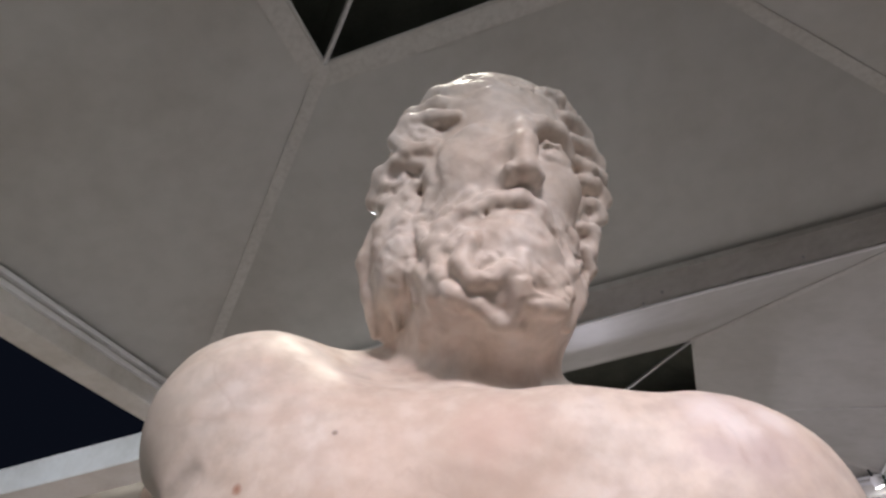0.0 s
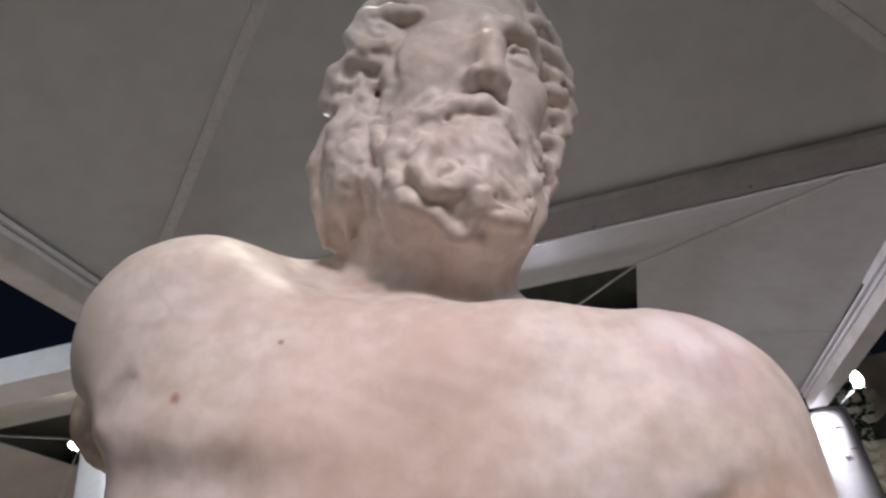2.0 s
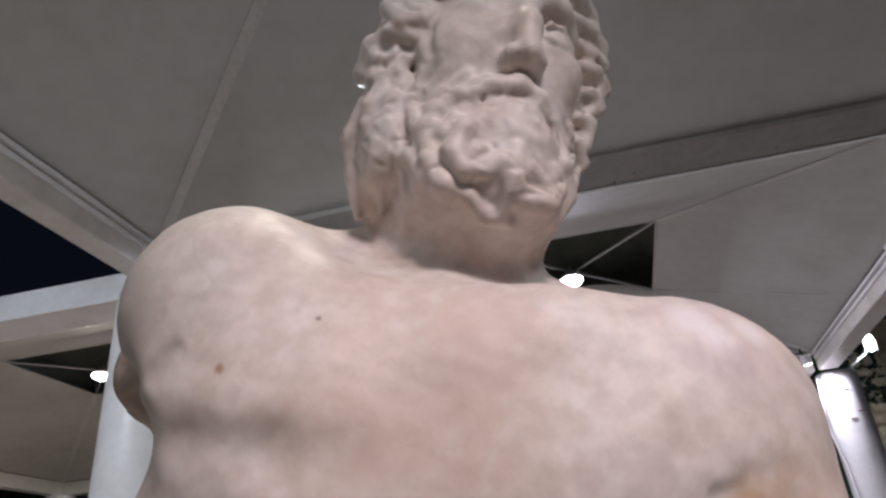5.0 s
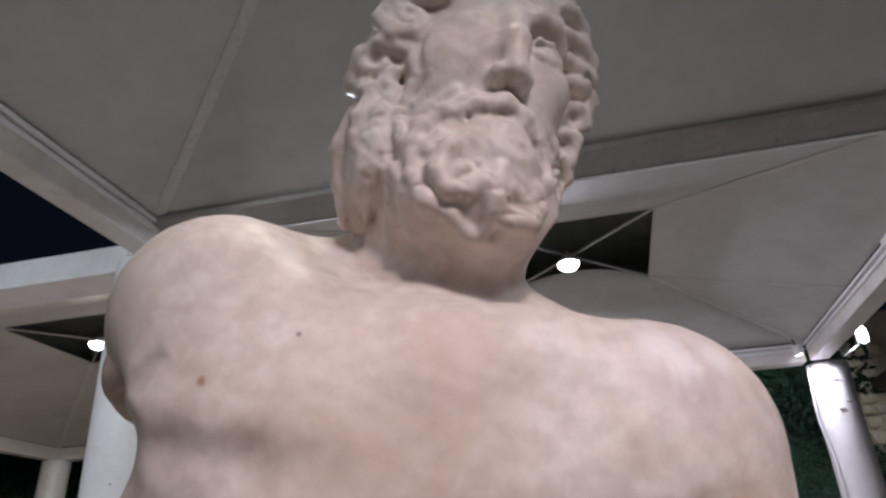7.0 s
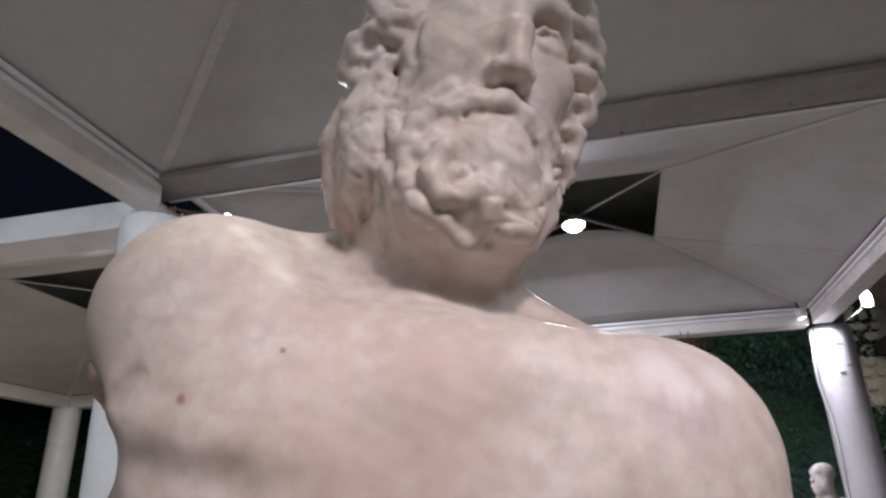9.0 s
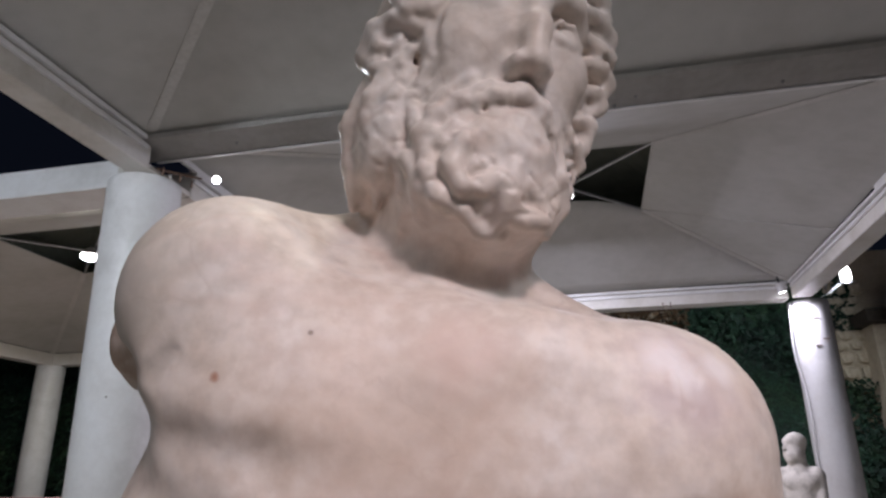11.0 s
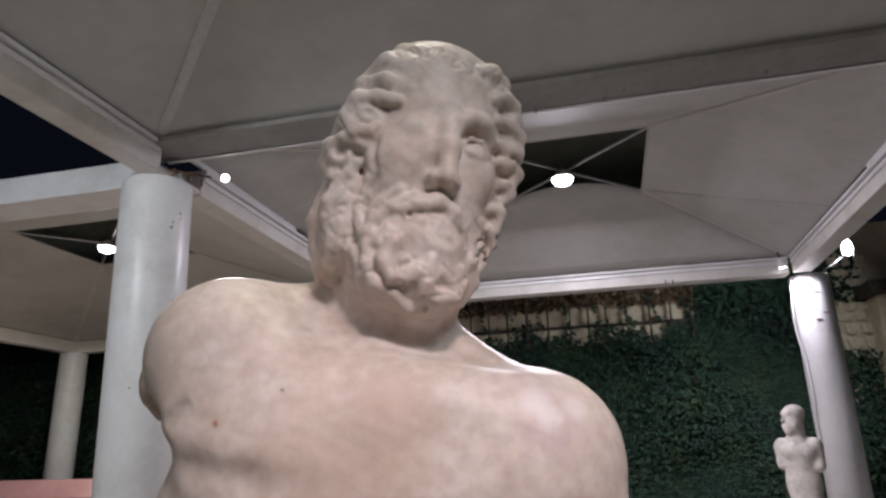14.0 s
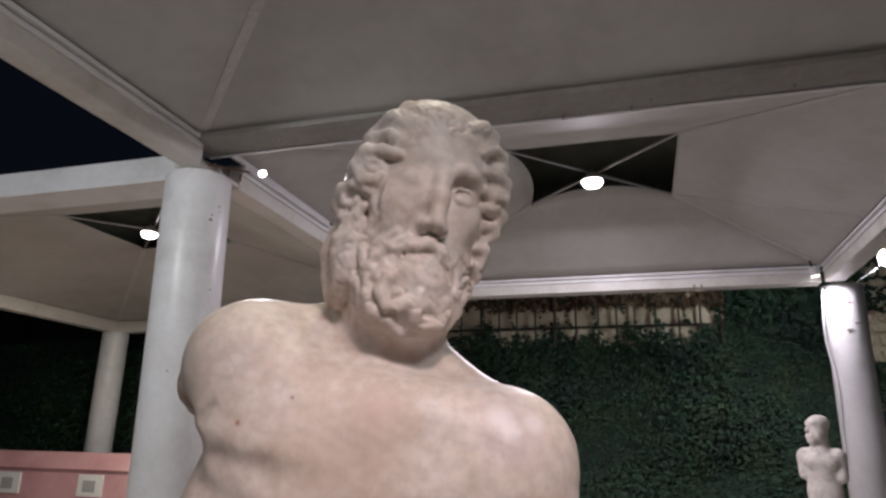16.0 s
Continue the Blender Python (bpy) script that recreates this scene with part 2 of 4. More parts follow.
def canopy(x0, x1, y0, y1, label, centre=None, south=None, band=0.0, bows=(0, 0, 0, 0)):
    cx, cy = centre or ((x0 + x1) / 2, (y0 + y1) / 2)
    t = thing("canopy", label, "canopy", "tent canopies")
    x0, x1, y0, y1 = x0 - 0.015, x1 + 0.015, y0 - 0.010, y1 - 0.012
    ys, zs = south or (y0, EAVE)
    o = [(x0, ys, zs), (x1, ys, zs), (x1, y1, EAVE), (x0, y1, EAVE)]
    i = [(cx - VENT, cy - VENT, VENT_Z), (cx + VENT, cy - VENT, VENT_Z), (cx + VENT, cy + VENT, VENT_Z), (cx - VENT, cy + VENT, VENT_Z)]
    for k in range(4):
        n = (k + 1) % 4
        if bows[k]:
            part("membrane_panel", sagging(o[k], o[n], i[n], i[k], bows[k], 0.4 * bows[k]), FABRIC, t, smooth=True)
        else:
            part("membrane_panel", slab((o[k], o[n], i[n], i[k])), FABRIC, t)
        a, b = Vector(o[k]), Vector(i[k])
        side = (b - a).cross(Vector((0, 0, 1))).normalized() * 0.030
        low = Vector((0, 0, 0.010))
        part("ridge_seam", slab((a - side - low, b - side - low, b + side - low, a + side - low), 0.003), SEAM, t, "pale welded seam tape")
        # hem of the vent and the upright edge of the cowl
        if not bows[k]:
            part("vent_hem", rod(i[k], i[n], 0.010, 10), FABRIC, t)
        if band:
            f = [Vector(p).lerp(Vector(q), band) - Vector((0, 0, 0.006)) for p, q in ((i[k], o[k]), (i[n], o[n]))]
            part("vent_band", slab((f[0], f[1], Vector(i[n]) - Vector((0, 0, 0.006)), Vector(i[k]) - Vector((0, 0, 0.006))), 0.003), SEAM, t, "paler doubled edge band")
    # cowl of dark cloth raised over the vent
    bm = bmesh.new()
    low = [bm.verts.new((cx + a * 0.95, cy + b * 0.95, VENT_Z + 0.30)) for a, b in ((-1, -1), (1, -1), (1, 1), (-1, 1))]
    top = bm.verts.new((cx, cy, VENT_Z + 0.85))
    for k in range(4):
        bm.faces.new((low[k], low[(k + 1) % 4], top))
        q = [low[k], low[(k + 1) % 4]]
        s = [bm.verts.new(v.co - Vector((0, 0, 0.22))) for v in q]
        bm.faces.new((s[0], s[1], q[1], q[0]))
    bmesh.ops.remove_doubles(bm, verts=bm.verts, dist=0.001)
    bmesh.ops.solidify(bm, geom=bm.faces[:], thickness=0.005)
    part("vent_cowl", bm, COWL, t, "dark olive cloth cowl")
    for a, b in ((-1, -1), (1, -1), (1, 1), (-1, 1)):
        part("cowl_post", rod((cx + a * VENT, cy + b * VENT, VENT_Z), (cx + a * 0.93, cy + b * 0.93, VENT_Z + 0.32), 0.012, 8), STEEL, t)
    for k in range(2):
        a, b = Vector(i[k]), Vector(i[k + 2])
        part("brace_rod", rod(a, b, 0.014, 10), STEEL, t, "thin galvanised brace rod")
    return t


NEAR_C, FAR_C, SIDE_C = (-0.03, 0.38), (0.0, 5.24), (-5.45, 5.80)
canopy(X0, X1, YN0, YN1, "beige tensile membrane canopy with an open square vent", NEAR_C, band=0.06)
far_canopy = canopy(X0, X1, YF0, YF1, "beige tensile membrane canopy with a lamp in its vent", FAR_C, (2.87, 3.80), bows=(0, 0, 0.20, 0.12))
part("fold_seam", rod((0.73, 5.97, 4.297), (X1, 5.5, 3.772), 0.007, 8), FABRIC, far_canopy)
WX0, WY1 = -8.55, 8.85
canopy(WX0, X0 - 0.20, YF0, WY1, "beige tensile membrane canopy beyond the column", SIDE_C)


def beam(lo, hi, rail, label):
    """A painted box beam with a membrane rail along its inner top edge."""
    t = thing("canopy_beam", label, "beam", "canopy beams")
    part("box_section", box(lo, hi, 0.008), BEAM, t)
    for r in rail:
        part("membrane_rail", box(*r, 0.004), PAINT, t, "slim white membrane rail")
    return t


BZ0, BZ1 = 3.57, 3.765
ALONG = "off-white painted steel box beam carrying the canopy edge"


def rails(axis, at, side, lo, hi):
    """Two slim rails on the inner face of a beam: axis 0 runs along x, 1 along y."""
    out = []
    for d, z0, z1 in ((0.022, BZ1 - 0.085, BZ1 - 0.055), (0.034, BZ1 - 0.035, BZ1 - 0.008)):
        a, b = sorted((at, at + side * d))
        out.append(((a, lo, z0), (b, hi, z1)) if axis else ((lo, a, z0), (hi, b, z1)))
    return out


beam((X0 - 0.19, YN0, BZ0), (X0 - 0.03, YN1 + 0.05, BZ1), rails(1, X0 - 0.03, 1, YN0, YN1), ALONG)
beam((X0 - 0.21, 3.16, BZ0), (X0 - 0.03, YF1, BZ1), rails(1, X0 - 0.03, 1, 3.16, YF1), ALONG)
for xa, xb in ((X0 - 0.03, X0 - 0.002), (X1 + 0.002, X1 + 0.03)):
    part("edge_lip", box((xa, 2.91, BZ1 - 0.006), (xb, 4.6, BZ1 + 0.055), 0.003), PAINT, far_canopy)
beam((X0, YF1, BZ0), (X1, YF1 + 0.2, BZ1), rails(0, YF1, -1, X0, X1), ALONG)
beam((X1 + 0.03, 3.16, BZ0), (X1 + 0.22, YF1, BZ1), rails(1, X1 + 0.03, -1, 3.16, YF1 - 0.05), ALONG)
beam((X1 + 0.03, YN0, BZ0), (X1 + 0.22, YN1, BZ1), rails(1, X1 + 0.03, -1, YN0, YN1), ALONG)
beam((X0 - 0.19, YN0 - 0.22, BZ0), (X1 + 0.22, YN0 - 0.01, BZ1), [], ALONG)
# Whiter paint than the other beams: light on its face put into the colour.
LIT_BEAM = "steel box beam at the canopy edge, painted whiter for its lit face"
wb = thing("canopy_beam", LIT_BEAM, "beam", "canopy beams")
part("box_section", box((WX0, 2.88, BZ0), (X0 - 0.24, 3.20, BZ1), 0.008), PAINT, wb)
beam((WX0, WY1, BZ0), (X0 - 0.24, WY1 + 0.2, BZ1), [], ALONG)
beam((WX0 - 0.21, 2.88, BZ0), (WX0 - 0.01, WY1 + 0.2, BZ1), [], ALONG)
beam((X0 - 0.21, YF1 + 0.22, BZ0), (X0 - 0.03, WY1, BZ1), [], ALONG)

# the gutter between the two canopies: a shallow trough of sheet
gut = thing("roof_gutter", "grey sheet-metal valley gutter between two canopies", "gutter")
bm = bmesh.new()
GUT = ((2.61, 3.755), (2.62, 3.728), (2.72, 3.719), (2.84, 3.712), (2.885, 3.714), (2.897, 3.74), (2.90, 3.83))
rows = [[bm.verts.new((x, y, z)) for y, z in GUT] for x in (X0 - 0.20, X1 + 0.20)]
for k in range(len(GUT) - 1):
    bm.faces.new((rows[0][k], rows[1][k], rows[1][k + 1], rows[0][k + 1]))
bmesh.ops.solidify(bm, geom=bm.faces[:], thickness=0.008)
part("trough", bm, GUTTER, gut)
part("joint_strip", box((X0 - 0.1, 2.862, 3.698), (X1 + 0.1, 2.886, 3.706), 0.003), PAINT, gut, "pale joint strip")
for x, y, z in ((0.345, 2.84, 3.705), (0.456, 2.78, 3.715), (-0.05, 2.86, 3.70), (-1.9, 2.76, 3.712), (1.2, 2.80, 3.712), (-1.1, 2.88, 3.69)):
    b = rod((x, y, z - 0.004), (x, y, z + 0.02), 0.010, 6)
    add_rod(b, (x, y, z - 0.014), (x, y, z - 0.003), 0.004, 8)
    part("bolt", b, STEEL, gut, "small steel bolt end")


# ---- columns ----
def column(x, y, r, label, top=BZ0):
    t = thing("column", label, "column", "canopy columns", place=(x, y, 0))
    part("shaft", lathe([(r, 0), (r, top - 0.02), (r - 0.004, top - 0.004), (r - 0.02, top)], 64), PAINT, t, smooth=True)
    part("base_plate", box((-r - 0.08, -r - 0.08, 0.0), (r + 0.08, r + 0.08, 0.02), 0.004), STEEL, t)
    return t


WHITE_COL = "round white-painted steel column holding up the canopies"
left_col = column(-2.62, 2.92, 0.222, WHITE_COL)
left_col.matrix_world = Matrix.Translation((-2.62, 2.92, BZ0)) @ Matrix.Rotation(radians(-1.5), 4, "Y") @ Matrix.Translation((0, 0, -BZ0))
right_col = column(2.50, 7.35, 0.205, WHITE_COL)
column(-8.65, 8.95, 0.218, WHITE_COL)
column(2.50, 2.92, 0.222, WHITE_COL)
column(-2.62, -1.96, 0.222, WHITE_COL)
column(2.50, -1.96, 0.222, WHITE_COL)
bm = bmesh.new()
last = None
for k in range(13):
    z = BZ0 - 0.03 - 0.15 * k
    p = Vector((-0.208 - 0.045 * math.sin(math.pi * min(1, k / 6)), -0.11 - 0.02 * math.sin(k), z))
    if last:
        add_rod(bm, last, p, 0.008, 8)
    last = p
cable = part("cable", bm, PAINT, right_col, "slack white cable down its side")
for z, a in ((3.35, 0.3), (3.12, 0.9), (3.05, 0.2)):
    part("cable_clip", box((-0.05 + 0.12 * a - 0.03, -0.212, z - 0.006), (-0.05 + 0.12 * a + 0.03, -0.198, z + 0.006), 0.002), RUST, cable)
for a, z, r, flat in ((-11, 3.325, 0.011, 0.7), (-26, 3.215, 0.012, 1.0), (-24, 3.25, 0.006, 1.6), (-9, 3.29, 0.006, 1.2), (-14, 2.74, 0.006, 1.3), (-70, 2.2, 0.007, 0.8)):
    n = Vector((math.cos(radians(a)), math.sin(radians(a)), 0))
    bm = bmesh.new()
    m = Matrix.Translation(n * 0.2215 + Vector((0, 0, z))) @ n.to_track_quat("X", "Z").to_matrix().to_4x4()
    bmesh.ops.create_icosphere(bm, subdivisions=2, radius=1, matrix=m @ Matrix.Diagonal((0.0015, r, r * flat, 1)))
    part("scuff", bm, SCUFF, left_col, "grey rusty scuff", True)
# drip-stained fixings where the beams meet over the column
fx = thing("beam_bracket", "rust-stained steel bracket where the beams meet", "bracket")
part("plate", box((-2.66, 2.70, 3.572), (-2.44, 3.14, 3.60), 0.003), BEAM, fx)
for x, y in ((-2.40, 2.78), (-2.36, 2.90), (-2.34, 3.0)):
    part("bolt", rod((x, y, 3.56), (x, y, 3.61), 0.008, 6), RUST, fx)
part("strut", rod((-2.42, 2.74, 3.585), (-2.30, 3.04, 3.64), 0.008, 8), RUST, fx)
for x in (0.95, 1.03):
    part("stud", rod((x, 7.10, 3.545), (x, 7.10, 3.60), 0.008, 6), RUST, fx)


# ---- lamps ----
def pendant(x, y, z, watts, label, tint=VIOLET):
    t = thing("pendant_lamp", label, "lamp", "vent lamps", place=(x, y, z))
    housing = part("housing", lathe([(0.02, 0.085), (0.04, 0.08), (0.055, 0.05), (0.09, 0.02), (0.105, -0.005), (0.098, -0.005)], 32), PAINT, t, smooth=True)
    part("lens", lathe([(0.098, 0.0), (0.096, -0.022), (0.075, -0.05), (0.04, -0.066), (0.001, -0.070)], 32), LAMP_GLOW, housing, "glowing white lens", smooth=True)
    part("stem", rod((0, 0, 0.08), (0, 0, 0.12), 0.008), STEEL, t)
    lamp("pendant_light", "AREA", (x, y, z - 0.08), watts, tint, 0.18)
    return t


pendant(-0.025, 5.18, 4.205, PENDANT_W, "round vent lamp shining white")
pendant(-5.37, 5.66, 4.205, PENDANT_W, "round vent lamp shining white", STRAW)
# Out of view: lamp added here after the pattern of the other two vents.
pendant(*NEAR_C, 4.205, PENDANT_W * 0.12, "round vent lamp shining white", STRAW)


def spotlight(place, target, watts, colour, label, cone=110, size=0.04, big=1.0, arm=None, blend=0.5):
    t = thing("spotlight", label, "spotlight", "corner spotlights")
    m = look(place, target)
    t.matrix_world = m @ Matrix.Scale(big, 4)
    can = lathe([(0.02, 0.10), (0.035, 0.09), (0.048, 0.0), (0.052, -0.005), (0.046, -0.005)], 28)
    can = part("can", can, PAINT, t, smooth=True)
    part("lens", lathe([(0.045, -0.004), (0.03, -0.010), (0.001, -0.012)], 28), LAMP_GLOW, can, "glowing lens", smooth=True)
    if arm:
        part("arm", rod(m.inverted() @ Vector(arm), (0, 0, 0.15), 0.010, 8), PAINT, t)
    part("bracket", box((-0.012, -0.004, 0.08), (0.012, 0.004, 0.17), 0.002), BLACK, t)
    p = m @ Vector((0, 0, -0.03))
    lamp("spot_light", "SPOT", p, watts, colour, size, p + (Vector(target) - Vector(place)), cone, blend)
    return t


spotlight((-2.19, 3.04, 3.62), (-0.2, 0.2, 1.7), SPOT_W * 0.75, COOL, "small white corner spotlight, lit", 50, 0.03, 0.62)
spotlight((2.17, 7.0, 3.62), (2.45, 7.20, 2.4), SPOT_W * 0.24, VIOLET, "small white spotlight beside the column, lit", 130)
spotlight((0.95, -1.72, 3.32), (0.0, -0.15, 1.08), SPOT_W * 0.80, WARM, "small white beam spotlight on an arm, lit", 46, 0.12, arm=(0.95, -1.88, 3.66), blend=1.0)
# Two unseen fill lamps, added to brighten the statue's face and flank.
spotlight((1.75, -1.80, 3.52), (0.0, 0.0, 1.85), SPOT_W * 0.33, COOL, "unseen fill spotlight added on the beam, lit", 105, 0.25)
spotlight((-1.55, -1.80, 3.52), (0.0, 0.0, 1.85), SPOT_W * 0.15, COOL, "unseen fill spotlight added on the beam, lit", 105, 0.25)
# Not a seen fixture: added out of view to brighten white beam and left column.
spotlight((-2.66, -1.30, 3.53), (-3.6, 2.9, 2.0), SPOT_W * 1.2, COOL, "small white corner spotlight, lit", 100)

fl = thing("floodlight", "black-bracketed floodlight shining outside the canopy", "floodlight", place=(3.18, 8.05, 4.04))
fb = part("body", box((-0.07, -0.02, -0.11), (0.07, 0.06, 0.11), 0.012), BLACK, fl)
gl = part("glass", lathe([(0.001, 0.02), (0.7, 0.018), (1.0, 0.008), (1.0, 0.0), (0.001, -0.002)], 24), LAMP_GLOW, fb, "glowing flood glass", smooth=True)
gl.matrix_local = Matrix.Translation((0, -0.025, 0)) @ Matrix.Rotation(radians(90), 4, "X") @ Matrix.Diagonal((0.058, 0.105, 1, 1))
part("arm", rod((-0.62, -0.66, -0.49), (-0.05, 0.03, -0.10), 0.008), BLACK, fl)
part("arm", rod((-0.30, -0.30, -0.10), (-0.34, -0.30, -0.24), 0.014), STEEL, fl)
lamp("flood_light", "SPOT", (3.18, 7.98, 4.04), FLOOD_W, COOL, 0.1, (1.2, 10.0, 3.0), 150, 0.9)

# ---- pink display wall with label cards ----
pw = thing("display_wall", "pink painted low display wall with a pale coping", "wall")
part("wall_body", box((-14, 7.60, 0), (-3.2, 7.90, 1.33), 0.006), PINK, pw)
bm = box((-14, 7.56, 1.33), (-3.15, 7.92, 1.56))
for v in bm.verts:
    if v.co.z > 1.5 and v.co.y < 7.7:
        v.co.y = 7.72
part("coping", bm, PINK, pw, "pale pink sloping coping")
for x in (-7.44, -8.95):
    c = thing("label_card", "white label card with grey print on the pink wall", "label", "label cards")
    card = part("card", box((x - 0.22, 7.575, 0.96), (x + 0.22, 7.598, 1.26), 0.003), PAPER, c)
    part("print", box((x - 0.12, 7.568, 1.02), (x + 0.10, 7.573, 1.18)), INK, card, "grey printed block")

# ---- back wall, trellis and ivy ----
WY = 10.0
wall = part("wall_back", box((-22, WY, 0), (12, WY + 0.5, 4.9)), STONE)
tagged(wall, "yellowish rubble stone wall behind the gallery", "wall", kind="structure")
rng = np.random.default_rng(7)
tr = thing("trellis", "dark timber trellis bars fixed to the stone wall", "trellis")
TZ = 3.62
part("rail", box((-3.6, WY - 0.06, TZ - 0.02), (1.7, WY - 0.02, TZ + 0.02), 0.004), TIMBER, tr)
x = -3.5
while x < 1.7:
    w = 0.010 + 0.010 * rng.random()
    part("bar", box((x - w, WY - 0.09, 3.30), (x + w, WY - 0.06, 4.12), 0.004), TIMBER, tr)
    x += 0.27 + 0.08 * rng.random()


def leaves(name, spans, count, size, mat, label, seed, keep=None):
    """Many small folded leaves standing off a wall; spans: x0, x1, z0, z1."""
    r = np.random.default_rng(seed)
    verts, faces = [], []
    area = np.array([(b - a) * (d - c) for a, b, c, d in spans])
    made = 0
    while made < count:
        a, b, c, d = spans[r.choice(len(spans), p=area / area.sum())]
        px, pz = a + (b - a) * r.random(), c + (d - c) * r.random()
        bulge = 0.16 + 0.14 * math.sin(px * 2.3 + 1.7 * math.sin(pz * 1.9)) + 0.1 * math.sin(pz * 3.1 + px)
        if keep and not keep(px, pz, r):
            continue
        py = WY - 0.03 - max(0.02, bulge) * r.random()
        s = size * (0.6 + 0.8 * r.random())
        e = Euler((0.9 + 0.8 * (r.random() - 0.5), 1.4 * (r.random() - 0.5), 6.3 * r.random())).to_matrix()
        base = Vector((px, py, pz))
        tilt = Euler((1.1 + 0.7 * (r.random() - 0.5), 0, 0.9 * (r.random() - 0.5))).to_matrix()
        spin = Euler((0, 0, 6.3 * r.random())).to_matrix()
        q = [(0, -s, 0), (0.62 * s, -0.2 * s, 0.18 * s), (0, s, 0), (-0.62 * s, -0.2 * s, 0.18 * s)]
        k = len(verts)
        verts += [tuple(base + tilt @ (spin @ Vector(v))) for v in q]
        faces += [(k, k + 1, k + 2), (k, k + 2, k + 3)]
        made += 1
    me = bpy.data.meshes.new(name)
    me.from_pydata(verts, [], faces)
    me.materials.append(mat)
    return tagged(new(name, me), label, "ivy", kind="stuff")


def ivy_keep(px, pz, r):
    if -3.6 < px < 1.62 and pz > 3.3 and not (px > 1.45 and r.random() < 0.5):
        edge = 3.40 + 0.10 * math.sin(px * 5.1) + 0.08 * math.sin(px * 11.3)
        strand = math.sin(px * 14.0 + math.sin(pz * 5)) > 0.88
        return pz < edge + 0.22 * r.random() ** 2 or (strand and r.random() < 0.4)
    return True


# Flat sheets behind the leaves; their darker green paints the shade among them.
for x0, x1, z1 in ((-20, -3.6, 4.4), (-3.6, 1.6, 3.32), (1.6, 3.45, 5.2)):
    mat_back = part("ivy_shade_sheet", box((x0, WY - 0.03, 0), (x1, WY - 0.01, z1)), IVY_DARK)
    tagged(mat_back, "flat dark green sheet painting the shade behind the ivy leaves", "ivy", kind="stuff")
leaves("ivy", [(-3.6, 3.3, 1.0, 4.4), (1.5, 3.6, 4.2, 5.2), (3.2, 3.9, 0.8, 3.0)], 40000, 0.036, IVY, "dark green ivy leaves covering the stone wall", 3, ivy_keep)
leaves("ivy", [(-14.5, -6.0, 1.2, 4.4)], 14000, 0.05, IVY, "dark green ivy leaves behind the pink wall", 4)
leaves("dry_ivy", [(-3.6, 1.6, 3.90, 4.2)], 900, 0.05, STEM, "dry brown ivy hanging over the top of the trellis", 5)

# ---- beige building beyond the column ----
bd = thing("building", "beige plastered building corner beyond the ivy wall", "building")
part("pillar", box((3.93, 9.55, 0), (4.20, 9.95, 3.72), 0.01), STONE, bd, "dull stone pilaster")
part("wall_face", box((4.20, 9.70, 0), (9.0, 9.99, 3.60), 0.01), STONE, bd)
part("eave", box((3.80, 9.35, 3.72), (9.2, 10.0, 3.90), 0.01), TIMBER, bd, "dark timber eave")
leaves("ivy", [(3.3, 3.95, 0.6, 2.3), (3.4, 3.75, 2.5, 2.9), (3.35, 3.9, 3.7, 4.6)], 1500, 0.045, IVY, "loose ivy over the rubble wall beside the pilaster", 8)

# rubble stones of the wall where the ivy leaves it bare
r = np.random.default_rng(31)
stone_meshes = []
for k in range(6):
    bm = bmesh.new()
    bmesh.ops.create_icosphere(bm, subdivisions=1, radius=0.5)
    for v in bm.verts:
        v.co = Vector([math.copysign(abs(c) ** 0.55, c) * 0.72 for c in v.co]) * (0.88 + 0.24 * r.random())
    me = bpy.data.meshes.new("stone")
    bm.to_mesh(me)
    bm.free()
    me.materials.append(STONE)
    stone_meshes.append(me)
z = 1.5
while z < 4.3:
    h = 0.13 + 0.09 * r.random()
    x = 3.30
    while x < 3.92:
        w = 0.14 + 0.14 * r.random()
        st = new("stone", stone_meshes[r.integers(6)])
        st.parent = wall
        st.matrix_world = Matrix.Translation((x + w / 2, WY - 0.01, z + h / 2)) @ Matrix.Rotation(0.2 * (r.random() - 0.5), 4, "Y") @ Matrix.Diagonal((w * 0.95, 0.14, h * 0.95, 1))
        x += w
    z += h


